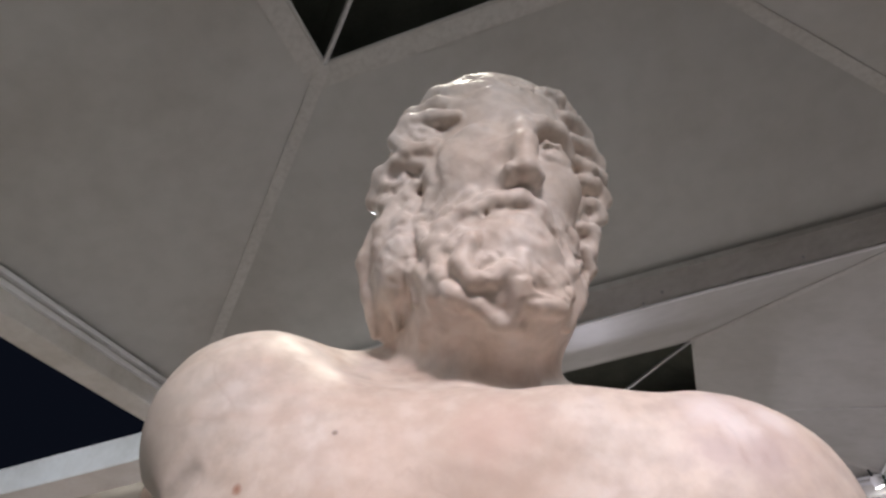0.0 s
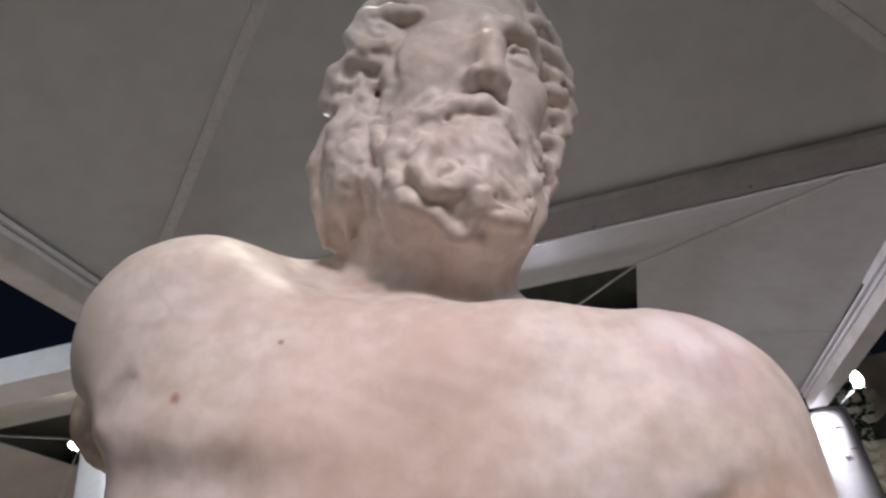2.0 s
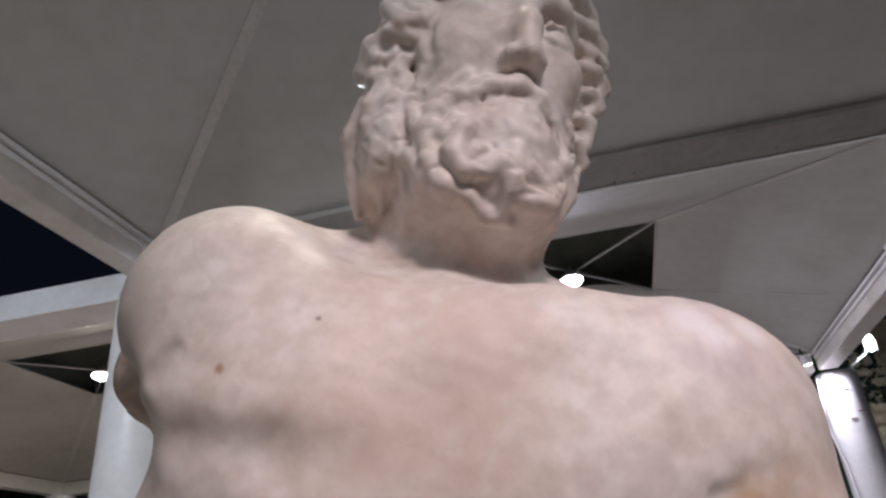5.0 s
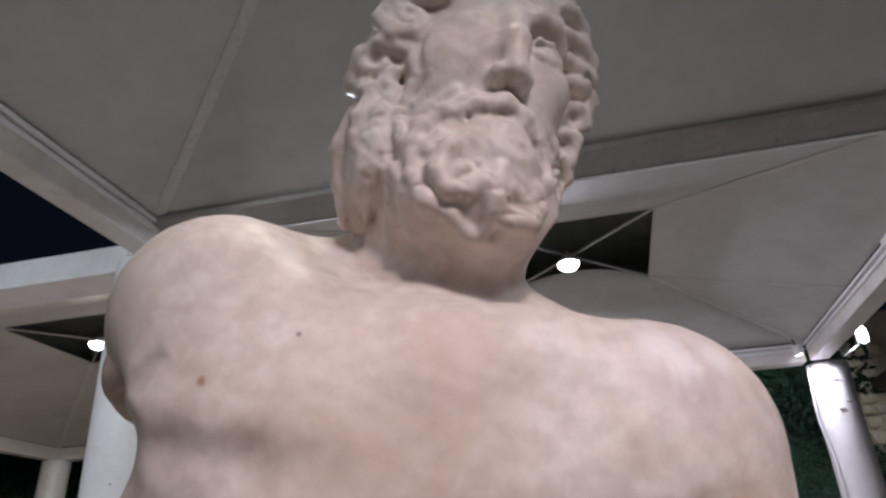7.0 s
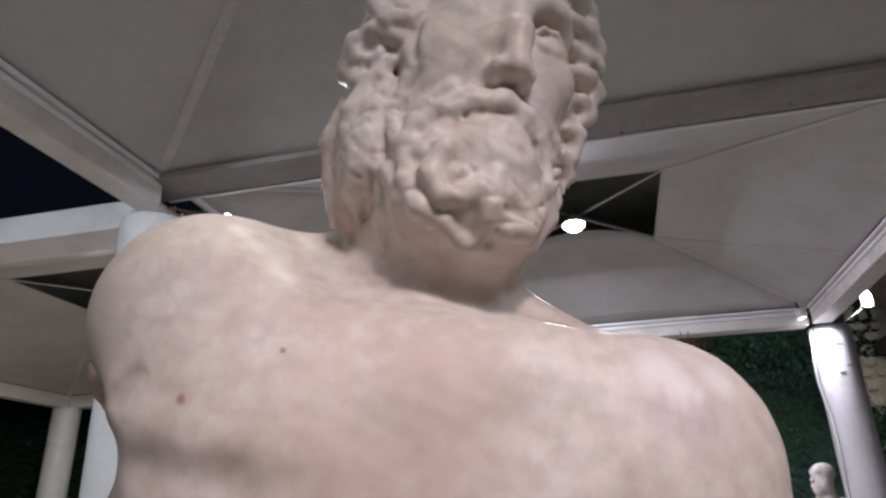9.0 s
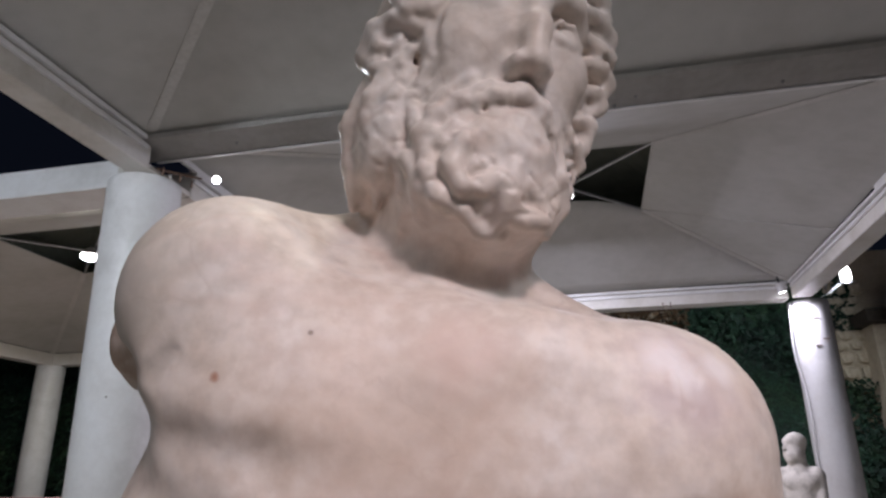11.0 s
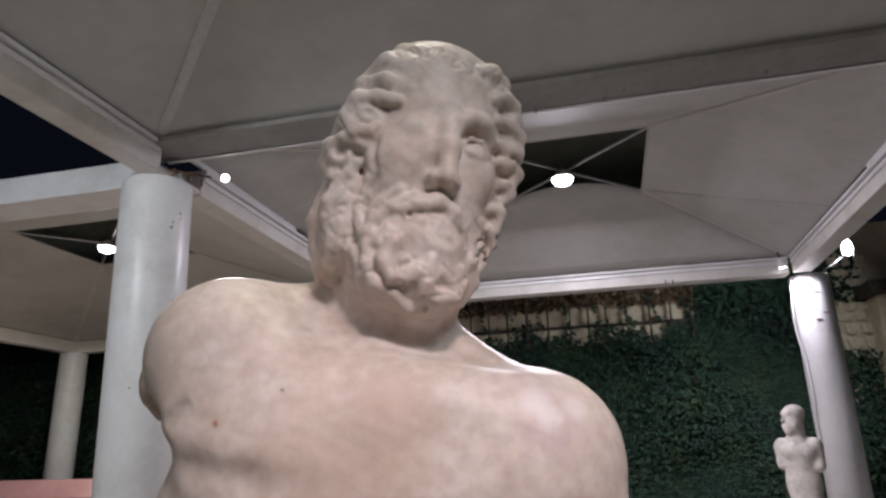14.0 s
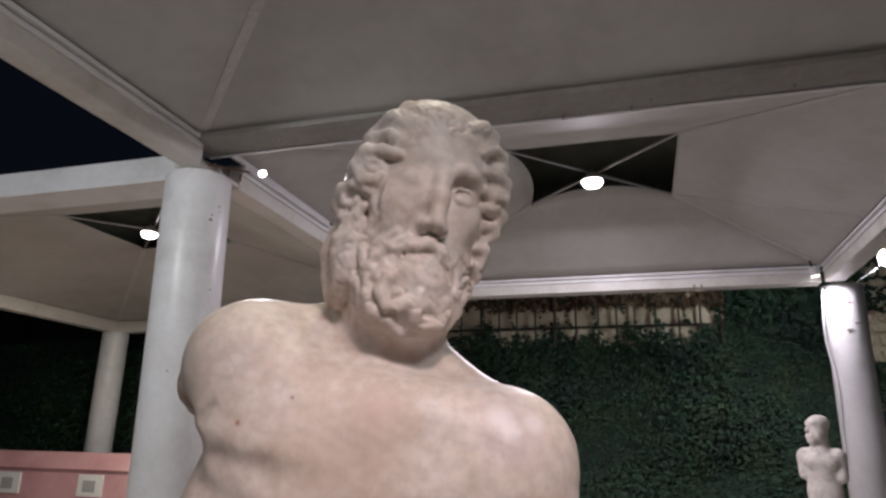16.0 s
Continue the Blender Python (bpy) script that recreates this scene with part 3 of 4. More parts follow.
# ---- statues: bodies of blended rounded forms ----
class Field:
    """A signed distance field on a rectilinear grid, to which rounded forms are added and from which they are cut."""

    def __init__(self, xs, ys, zs):
        self.ax = [np.asarray(a, np.float32) for a in (xs, ys, zs)]
        self.f = np.full([len(a) for a in self.ax], 1.0, np.float32)

    def region(self, c, r):
        s = []
        for a, v in zip(self.ax, c):
            i, j = np.searchsorted(a, (v - r, v + r))
            s.append(slice(max(0, i - 1), min(len(a), j + 1)))
        s = tuple(s)
        g = np.meshgrid(*[a[k] for a, k in zip(self.ax, s)], indexing="ij", sparse=True)
        return s, g

    def blend(self, s, d, k, cut=False):
        f = self.f[s]
        if cut:
            d = -d
            h = np.clip(0.5 - 0.5 * (d - f) / k, 0, 1)
            self.f[s] = f * h + d * (1 - h) + k * h * (1 - h)
        else:
            h = np.clip(0.5 + 0.5 * (d - f) / k, 0, 1)
            self.f[s] = d * (1 - h) + f * h - k * h * (1 - h)

    def ball(self, m, c, r, k=0.02, cut=False, turn=None):
        """An ellipsoid with centre c and radii r in the frame m; turn: Euler degrees."""
        q = m @ Matrix.Translation(c)
        if turn:
            q = q @ Euler([radians(a) for a in turn]).to_matrix().to_4x4()
        p, inv = q.translation, q.to_3x3().inverted()
        s, (x, y, z) = self.region(p, max(r) + k + 0.03)
        x, y, z = x - p.x, y - p.y, z - p.z
        u = [inv[i][0] * x + inv[i][1] * y + inv[i][2] * z for i in range(3)]
        k0 = np.sqrt(sum((a / b) ** 2 for a, b in zip(u, r)))
        k1 = np.sqrt(sum((a / (b * b)) ** 2 for a, b in zip(u, r))) + 1e-6
        self.blend(s, (k0 * (k0 - 1) / k1).astype(np.float32), k, cut)

    def limb(self, m, a, b, ra, rb, k=0.02, cut=False):
        """A tapered capsule from a to b."""
        a, b = m @ Vector(a), m @ Vector(b)
        d = b - a
        s, (x, y, z) = self.region((a + b) / 2, d.length / 2 + max(ra, rb) + k + 0.03)
        x, y, z = x - a.x, y - a.y, z - a.z
        h = np.clip((x * d.x + y * d.y + z * d.z) / max(d.length_squared, 1e-9), 0, 1)
        dist = np.sqrt((x - h * d.x) ** 2 + (y - h * d.y) ** 2 + (z - h * d.z) ** 2) - (ra + (rb - ra) * h)
        self.blend(s, dist.astype(np.float32), k, cut)

    def plane(self, p, n, k=0.004):
        """Cut away all that lies beyond a plane."""
        n = Vector(n).normalized()
        s, (x, y, z) = self.region(p, 9)
        d = ((x - p[0]) * n.x + (y - p[1]) * n.y + (z - p[2]) * n.z) * -1
        self.blend(s, d.astype(np.float32), k, True)

    def plane_cut(self, m, p, n, r):
        """Cut away what lies beyond a plane, within r of p."""
        n, p = (m.to_3x3() @ Vector(n)).normalized(), m @ Vector(p)
        s, (x, y, z) = self.region(p, r)
        d = (x - p.x) * n.x + (y - p.y) * n.y + (z - p.z) * n.z
        rough = 0.007 * np.sin(90 * x + 4 * np.sin(70 * z)) * np.sin(80 * y + 50 * z)
        away = np.sqrt((x - p.x) ** 2 + (y - p.y) ** 2 + (z - p.z) ** 2)
        cut = np.maximum(-(d + rough), away - r)
        self.blend(s, cut.astype(np.float32), 0.004, True)

    def mesh(self, name):
        f, inside = self.f, self.f < 0
        n = f.shape
        cnt = sum(inside[i:n[0] - 1 + i, j:n[1] - 1 + j, k:n[2] - 1 + k].astype(np.int8) for i in (0, 1) for j in (0, 1) for k in (0, 1))
        cells = np.argwhere((cnt > 0) & (cnt < 8))
        index = np.full([a - 1 for a in n], -1, np.int64)
        index[tuple(cells.T)] = np.arange(len(cells))
        total, hits = np.zeros((len(cells), 3)), np.zeros(len(cells))
        corners = [(i, j, k) for i in (0, 1) for j in (0, 1) for k in (0, 1)]
        val = {c: f[tuple((cells + c).T)] for c in corners}
        pos = {c: np.stack([self.ax[a][cells[:, a] + c[a]] for a in range(3)], 1) for c in corners}
        for c in corners:
            for a in range(3):
                if c[a] == 0:
                    e = tuple(1 if i == a else c[i] for i in range(3))
                    on = (val[c] < 0) != (val[e] < 0)
                    w = np.where(on, val[c] / np.where(on, val[c] - val[e], 1), 0)[:, None]
                    total += np.where(on[:, None], pos[c] * (1 - w) + pos[e] * w, 0)
                    hits += on
        verts = total / hits[:, None]
        quads = []
        for a in range(3):
            b, c = (a + 1) % 3, (a + 2) % 3
            lo, hi = [slice(None)] * 3, [slice(None)] * 3
            lo[a], hi[a] = slice(0, n[a] - 1), slice(1, n[a])
            for up in (True, False):
                flip = (inside[tuple(lo)] & ~inside[tuple(hi)]) if up else (~inside[tuple(lo)] & inside[tuple(hi)])
                e = np.argwhere(flip)
                e = e[(e[:, b] > 0) & (e[:, c] > 0) & (e[:, b] < n[b] - 1) & (e[:, c] < n[c] - 1)]
                q = []
                for db, dc in ((-1, -1), (0, -1), (0, 0), (-1, 0)):
                    o = e.copy()
                    o[:, b] += db
                    o[:, c] += dc
                    q.append(index[tuple(o.T)])
                q = np.stack(q, 1)
                quads.append(q if up else q[:, ::-1])
        quads = np.concatenate(quads)
        quads = quads[(quads >= 0).all(1)]
        me = bpy.data.meshes.new(name)
        me.from_pydata(verts.tolist(), [], quads.tolist())
        me.shade_smooth()
        return me


def steps(*stops):
    """Grid lines: from, spacing, to, spacing, to ..."""
    out, at = [], stops[0]
    for gap, end in zip(stops[1::2], stops[2::2]):
        while at < end - 1e-6:
            out.append(at)
            at += gap
    return out + [at]


def bearded_statue():
    fd = Field(steps(-0.42, 0.006, -0.15, 0.0021, 0.18, 0.006, 0.32), steps(-0.24, 0.006, -0.16, 0.0021, 0.14, 0.006, 0.24), steps(1.22, 0.010, 1.66, 0.0034, 1.93, 0.0021, 2.34))
    I = pose(0, -0.5, 1.7, -1.6, 0, 0) @ pose(0, 0.5, -1.7)
    B = I @ pose(-0.015, -0.024, 1.860, 0, 14.0, 13.0)
    # trunk
    fd.ball(B, (0.0, 0.045, -0.19), (0.205, 0.125, 0.27), 0.05)
    fd.ball(B, (0.0, 0.04, -0.45), (0.17, 0.115, 0.25), 0.06)
    fd.ball(B, (0.0, 0.05, -0.60), (0.19, 0.125, 0.2), 0.06)
    for s in (-1, 1):
        fd.ball(B, (s * 0.09, -0.043, -0.055), (0.112, 0.052, 0.085), 0.04)
        fd.ball(B, (s * 0.144, 0.045, -0.19), (0.063, 0.085, 0.17), 0.04)
        fd.ball(B, (s * 0.085, -0.02, -0.245), (0.10, 0.065, 0.085), 0.04)
    fd.limb(B, (0.0, -0.122, -0.05), (0.0, -0.125, -0.16), 0.008, 0.010, 0.04, True)
    # shoulders, slope of the neck, collar bones
    fd.ball(I, (-0.178, -0.055, 1.911), (0.088, 0.095, 0.090), 0.035)
    fd.ball(I, (0.142, 0.010, 1.805), (0.080, 0.085, 0.084), 0.04)
    fd.limb(I, (-0.035, 0.045, 1.972), (-0.15, -0.005, 1.938), 0.060, 0.060, 0.04)
    fd.limb(I, (0.015, 0.045, 1.915), (0.13, 0.03, 1.815), 0.055, 0.060, 0.04)
    fd.ball(I, (0.004, -0.048, 1.852), (0.086, 0.052, 0.047), 0.045)
    fd.limb(I, (-0.080, -0.038, 1.922), (-0.010, -0.052, 1.876), 0.030, 0.028, 0.03)
    fd.limb(I, (-0.070, -0.085, 1.885), (-0.15, -0.100, 1.935), 0.008, 0.010, 0.05)
    fd.limb(I, (0.070, -0.066, 1.856), (0.13, -0.042, 1.848), 0.006, 0.008, 0.06)
    # folds: under the right breast, the hollow of the armpit, the crease up from it, inside of the left arm
    fd.limb(I, (-0.172, -0.143, 1.796), (-0.107, -0.147, 1.779), 0.004, 0.003, 0.030, True)
    fd.limb(I, (-0.107, -0.147, 1.779), (0.01, -0.143, 1.762), 0.003, 0.003, 0.035, True)
    fd.limb(I, (-0.228, -0.137, 1.842), (-0.264, -0.085, 1.860), 0.022, 0.020, 0.008, True)
    fd.limb(I, (-0.207, -0.142, 1.806), (-0.247, -0.090, 1.822), 0.022, 0.020, 0.010, True)
    fd.limb(I, (-0.262, -0.055, 1.850), (-0.275, 0.06, 1.835), 0.020, 0.024, 0.012, True)
    fd.limb(I, (-0.188, -0.144, 1.840), (-0.172, -0.147, 1.853), 0.004, 0.002, 0.012, True)
    fd.limb(I, (0.130, -0.076, 1.718), (0.142, -0.077, 1.742), 0.009, 0.007, 0.004, True)
    fd.limb(I, (0.142, -0.077, 1.742), (0.156, -0.075, 1.747), 0.006, 0.005, 0.006, True)
    fd.limb(I, (0.156, -0.077, 1.747), (0.185, -0.066, 1.757), 0.004, 0.003, 0.014, True)
    # broken right arm, drawn back; left arm hanging
    fd.limb(I, (-0.210, 0.020, 1.925), (-0.272, 0.004, 1.898), 0.058, 0.054, 0.006)
    fd.plane_cut(I, (-0.302, 0.0, 1.866), (-0.72, 0.0, -0.70), 0.075)
    fd.limb(I, (0.145, 0.015, 1.80), (0.168, 0.03, 1.60), 0.080, 0.068, 0.02)
    # neck
    fd.limb(I, (-0.032, 0.022, 1.85), (-0.008, 0.012, 2.06), 0.076, 0.073, 0.012)
    fd.limb(I, (-0.060, -0.042, 1.893), (0.030, -0.056, 1.876), 0.009, 0.009, 0.012)
    # head; in its frame x is to its left, y forwards
    H = pose(0.0215, 0.0052, 2.095, 0, 10.0, 32.0) @ Matrix.Diagonal((1, -1, 1, 1))

    def tress(points, radii, k, sink=0.0042):
        """A worn lock: a chain of capsules set a little into the mass under it."""
        pts = []
        for x, y, z in points:
            out = Vector((x, y + 0.02, 0.0)).normalized()
            pts.append(Vector((x, y, z)) - out * sink)
        for p, q, a, b in zip(pts, pts[1:], radii, radii[1:]):
            fd.limb(H, p, q, a, b, 1.5 * k)

    def groove(points, radii, k=0.004):
        for p, q, a, b in zip(points, points[1:], radii, radii[1:]):
            fd.limb(H, p, q, 0.75 * a, 0.75 * b, 1.5 * k, True)

    # skull, jaw, forward mass of the beard
    fd.ball(H, (-0.006, -0.018, 0.058), (0.097, 0.112, 0.109), 0.02)
    fd.ball(H, (0, 0.019, -0.020), (0.076, 0.080, 0.125), 0.02)
    fd.ball(H, (0, 0.018, -0.098), (0.075, 0.077, 0.070), 0.02)
    fd.ball(H, (-0.004, 0.052, -0.116), (0.056, 0.042, 0.044), 0.02)
    fd.ball(H, (0.004, 0.066, -0.128), (0.044, 0.032, 0.030), 0.012)
    fd.ball(H, (-0.084, 0.018, -0.072), (0.022, 0.034, 0.052), 0.010)
    # hair masses over the brow and down both sides
    fd.ball(H, (-0.004, 0.039, 0.104), (0.078, 0.058, 0.067), 0.014)
    fd.ball(H, (-0.080, 0.002, 0.045), (0.032, 0.058, 0.068), 0.010)
    fd.ball(H, (-0.084, -0.006, -0.045), (0.030, 0.046, 0.058), 0.010)
    fd.ball(H, (-0.084, -0.018, -0.088), (0.022, 0.030, 0.045), 0.010)
    fd.ball(H, (0.074, 0.014, 0.065), (0.034, 0.050, 0.072), 0.008)
    fd.ball(H, (0.074, 0.012, -0.020), (0.027, 0.044, 0.055), 0.008)
    fd.ball(H, (-0.082, 0.052, 0.042), (0.024, 0.020, 0.018), 0.008)
    fd.ball(H, (-0.098, 0.032, -0.004), (0.018, 0.020, 0.018), 0.008)
    # forehead, cheek bones
    fd.ball(H, (0.002, 0.058, 0.066), (0.064, 0.041, 0.046), 0.014)
    fd.ball(H, (-0.040, 0.064, -0.002), (0.036, 0.030, 0.034), 0.022)
    fd.ball(H, (0.042, 0.064, 0.000), (0.026, 0.028, 0.026), 0.020)
    fd.ball(H, (-0.015, 0.090, 0.004), (0.015, 0.017, 0.034), 0.018)
    # the worn right eye: a shallow socket with a blunt mound
    fd.ball(H, (-0.032, 0.126, 0.032), (0.026, 0.023, 0.017), 0.022, True)
    fd.ball(H, (-0.031, 0.0885, 0.028), (0.020, 0.0130, 0.0125), 0.010)
    # the left eye: deep under the brow, with both lids
    fd.ball(H, (0.034, 0.126, 0.027), (0.022, 0.028, 0.0150), 0.016, True)
    fd.ball(H, (0.034, 0.081, 0.021), (0.0175, 0.0165, 0.0125), 0.006)
    tress([(0.018, 0.0945, 0.023), (0.026, 0.0985, 0.029), (0.038, 0.0965, 0.030), (0.051, 0.087, 0.022)], (0.0022, 0.0026, 0.0026, 0.0022), 0.002, 0.0)
    tress([(0.018, 0.0935, 0.020), (0.028, 0.0955, 0.014), (0.040, 0.0925, 0.014), (0.051, 0.086, 0.020)], (0.0018, 0.0022, 0.0022, 0.0018), 0.004, 0.0)
    tress([(0.010, 0.106, 0.040), (0.022, 0.106, 0.050), (0.040, 0.099, 0.054), (0.060, 0.080, 0.044)], (0.0045, 0.005, 0.005, 0.0045), 0.010, 0.004)
    # long straight nose
    tress([(0.001, 0.098, 0.056), (0.001, 0.106, 0.030), (0.001, 0.112, 0.004), (0.002, 0.1125, -0.028)], (0.0085, 0.0082, 0.0095, 0.0122), 0.008, 0.001)
    for s in (-1, 1):
        fd.ball(H, (s * 0.013 + 0.001, 0.104, -0.032), (0.0095, 0.013, 0.0095), 0.006)
        fd.ball(H, (s * 0.008 + 0.001, 0.115, -0.044), (0.0058, 0.0085, 0.0065), 0.003, True)
        groove([(s * 0.020, 0.108, -0.020), (s * 0.030, 0.104, -0.040), (s * 0.038, 0.098, -0.056)], (0.003, 0.0035, 0.003), 0.010)
    # moustache in two drooping lobes, the mouth line, chin ball
    tress([(0.0, 0.101, -0.054), (-0.016, 0.099, -0.060), (-0.030, 0.091, -0.066)], (0.0085, 0.0095, 0.0075), 0.004, 0.002)
    tress([(0.0, 0.101, -0.054), (0.018, 0.097, -0.060), (0.030, 0.088, -0.072), (0.035, 0.082, -0.088)], (0.0085, 0.0090, 0.0080, 0.005), 0.004, 0.002)
    fd.ball(H, (-0.021, 0.110, -0.055), (0.005, 0.006, 0.004), 0.005, True)
    fd.ball(H, (0.004, 0.077, -0.094), (0.036, 0.030, 0.025), 0.008)
    fd.ball(H, (0.001, 0.0915, -0.078), (0.026, 0.0135, 0.0105), 0.004)
    fd.limb(H, (-0.024, 0.086, -0.071), (0.016, 0.0925, -0.0705), 0.009, 0.010, 0.003)
    groove([(0.016, 0.1045, -0.0715), (0.031, 0.093, -0.0800), (0.037, 0.087, -0.093)], (0.0012, 0.0034, 0.0026), 0.002)
    fd.ball(H, (-0.027, 0.097, -0.0735), (0.0036, 0.007, 0.0030), 0.002, True)
    groove([(0.004, 0.110, -0.094), (0.018, 0.106, -0.094)], (0.0030, 0.0030), 0.008)
    # smooth cheek meeting hair and beard along a groove
    groove([(-0.046, 0.098, 0.082), (-0.064, 0.090, 0.056), (-0.073, 0.080, 0.030), (-0.075, 0.074, 0.004), (-0.070, 0.074, -0.020)], (0.004, 0.0055, 0.006, 0.005, 0.003), 0.006)
    groove([(0.050, 0.094, 0.084), (0.064, 0.078, 0.058), (0.068, 0.074, 0.026), (0.068, 0.070, -0.010), (0.068, 0.062, -0.050)], (0.003, 0.005, 0.005, 0.005, 0.003), 0.004)
    # hooked locks on the right side of the head
    tress([(-0.059, 0.086, 0.058), (-0.081, 0.074, 0.062), (-0.101, 0.063, 0.060), (-0.108, 0.054, 0.040), (-0.098, 0.062, 0.020), (-0.082, 0.070, 0.020), (-0.074, 0.074, 0.028)], (0.007, 0.009, 0.010, 0.010, 0.009, 0.007, 0.005), 0.003)
    fd.ball(H, (-0.086, 0.075, 0.041), (0.009, 0.008, 0.006), 0.005, True, (0, -15, 0))
    tress([(-0.084, 0.062, 0.008), (-0.103, 0.052, 0.014), (-0.116, 0.033, 0.011), (-0.117, 0.014, -0.006), (-0.107, 0.034, -0.026), (-0.092, 0.046, -0.024), (-0.086, 0.054, -0.012)], (0.007, 0.009, 0.0095, 0.0095, 0.009, 0.007, 0.005), 0.003)
    fd.ball(H, (-0.105, 0.051, -0.003), (0.008, 0.010, 0.008), 0.005, True)
    tress([(-0.052, 0.085, 0.076), (-0.074, 0.070, 0.090), (-0.096, 0.052, 0.082), (-0.104, 0.032, 0.066)], (0.008, 0.011, 0.011, 0.009), 0.006)
    tress([(-0.052, 0.078, 0.104), (-0.074, 0.056, 0.118), (-0.092, 0.030, 0.104)], (0.010, 0.012, 0.011), 0.008)
    groove([(-0.056, 0.092, 0.090), (-0.080, 0.070, 0.103), (-0.101, 0.042, 0.094)], (0.003, 0.004, 0.003), 0.006)
    # loose locks below them, ending in points behind the jaw
    tress([(-0.099, 0.040, -0.034), (-0.107, 0.034, -0.056), (-0.106, 0.027, -0.075), (-0.093, 0.022, -0.097), (-0.084, 0.014, -0.116), (-0.080, 0.000, -0.134)], (0.008, 0.0085, 0.008, 0.007, 0.006, 0.003), 0.003)
    tress([(-0.083, 0.049, -0.030), (-0.091, 0.047, -0.057), (-0.086, 0.041, -0.081), (-0.075, 0.046, -0.107), (-0.070, 0.040, -0.132)], (0.007, 0.0075, 0.007, 0.006, 0.003), 0.003)
    tress([(-0.108, 0.010, -0.036), (-0.114, -0.002, -0.066), (-0.106, -0.010, -0.098), (-0.096, -0.016, -0.134)], (0.010, 0.011, 0.009, 0.004), 0.003)
    tress([(-0.070, 0.062, -0.030), (-0.076, 0.052, -0.057), (-0.069, 0.062, -0.090), (-0.056, 0.074, -0.117)], (0.006, 0.007, 0.007, 0.005), 0.003)
    # beard: flowing strands of the cheek, then large hooked locks
    tress([(-0.026, 0.097, -0.050), (-0.043, 0.085, -0.064), (-0.058, 0.072, -0.076), (-0.063, 0.070, -0.092), (-0.049, 0.083, -0.100)], (0.005, 0.0075, 0.0085, 0.0075, 0.006), 0.003)
    tress([(-0.052, 0.079, -0.036), (-0.064, 0.062, -0.052), (-0.071, 0.045, -0.070)], (0.004, 0.006, 0.006), 0.004)
    tress([(-0.040, 0.089, -0.044), (-0.055, 0.074, -0.060), (-0.066, 0.057, -0.074)], (0.004, 0.006, 0.006), 0.004)
    tress([(-0.024, 0.096, -0.088), (-0.038, 0.093, -0.104), (-0.044, 0.089, -0.124), (-0.033, 0.092, -0.139), (-0.018, 0.098, -0.133)], (0.006, 0.0085, 0.009, 0.008, 0.005), 0.003)
    fd.ball(H, (-0.028, 0.101, -0.126), (0.009, 0.009, 0.0045), 0.003, True, (0, 10, 0))
    tress([(-0.059, 0.074, -0.106), (-0.058, 0.074, -0.126), (-0.046, 0.078, -0.145), (-0.028, 0.082, -0.152)], (0.007, 0.008, 0.008, 0.006), 0.003)
    tress([(-0.019, 0.098, -0.140), (-0.008, 0.101, -0.130), (0.004, 0.094, -0.147), (0.000, 0.080, -0.162)], (0.005, 0.0075, 0.0075, 0.005), 0.003)
    tress([(0.002, 0.103, -0.116), (0.004, 0.099, -0.138), (0.018, 0.092, -0.150), (0.036, 0.086, -0.144), (0.045, 0.083, -0.128), (0.039, 0.090, -0.116)], (0.006, 0.0075, 0.0085, 0.0085, 0.007, 0.005), 0.003)
    fd.ball(H, (0.022, 0.099, -0.138), (0.013, 0.010, 0.0055), 0.003, True, (0, -18, 0))
    tress([(0.046, 0.080, -0.077), (0.052, 0.082, -0.100), (0.062, 0.066, -0.118), (0.054, 0.060, -0.142)], (0.006, 0.0075, 0.0075, 0.005), 0.003)
    tress([(0.061, 0.070, -0.049), (0.068, 0.056, -0.070), (0.068, 0.058, -0.098), (0.062, 0.058, -0.125)], (0.005, 0.007, 0.007, 0.005), 0.003)
    tress([(-0.071, 0.054, -0.110), (-0.058, 0.066, -0.136), (-0.037, 0.074, -0.152)], (0.006, 0.007, 0.005), 0.003)
    tress([(-0.027, 0.080, -0.153), (-0.008, 0.076, -0.161), (0.010, 0.074, -0.161)], (0.006, 0.007, 0.005), 0.003)
    tress([(-0.045, 0.085, -0.090), (-0.052, 0.082, -0.104), (-0.040, 0.090, -0.112)], (0.006, 0.006, 0.004), 0.003)
    for i in range(5):
        # small locks along the lower edge of the beard, under the jaw
        a = radians(-78 + 26 * i)
        p = Vector((0.062 * math.sin(a), 0.020 + 0.058 * math.cos(a), -0.136))
        tress([p + Vector((0, 0, 0.020)), p + Vector((0.006 * (-1) ** i, 0.003, 0)), p + Vector((0.003, -0.012, -0.016))], (0.009, 0.009, 0.005), 0.004)
    # stacked locks on the left side, with drilled holes between them
    tress([(0.030, 0.090, 0.122), (0.048, 0.078, 0.134), (0.066, 0.064, 0.132), (0.074, 0.062, 0.116)], (0.009, 0.011, 0.011, 0.008), 0.003)
    tress([(0.050, 0.088, 0.094), (0.068, 0.074, 0.112), (0.088, 0.056, 0.112), (0.094, 0.052, 0.098), (0.080, 0.064, 0.088)], (0.007, 0.009, 0.010, 0.009, 0.006), 0.003)
    tress([(0.060, 0.080, 0.074), (0.082, 0.068, 0.080), (0.100, 0.052, 0.078), (0.104, 0.048, 0.064)], (0.007, 0.009, 0.010, 0.008), 0.003)
    tress([(0.068, 0.074, 0.050), (0.082, 0.068, 0.046), (0.100, 0.054, 0.054), (0.106, 0.046, 0.050)], (0.006, 0.009, 0.009, 0.007), 0.003)
    tress([(0.068, 0.069, 0.026), (0.088, 0.062, 0.034), (0.104, 0.048, 0.030), (0.100, 0.050, 0.016)], (0.006, 0.009, 0.010, 0.008), 0.003)
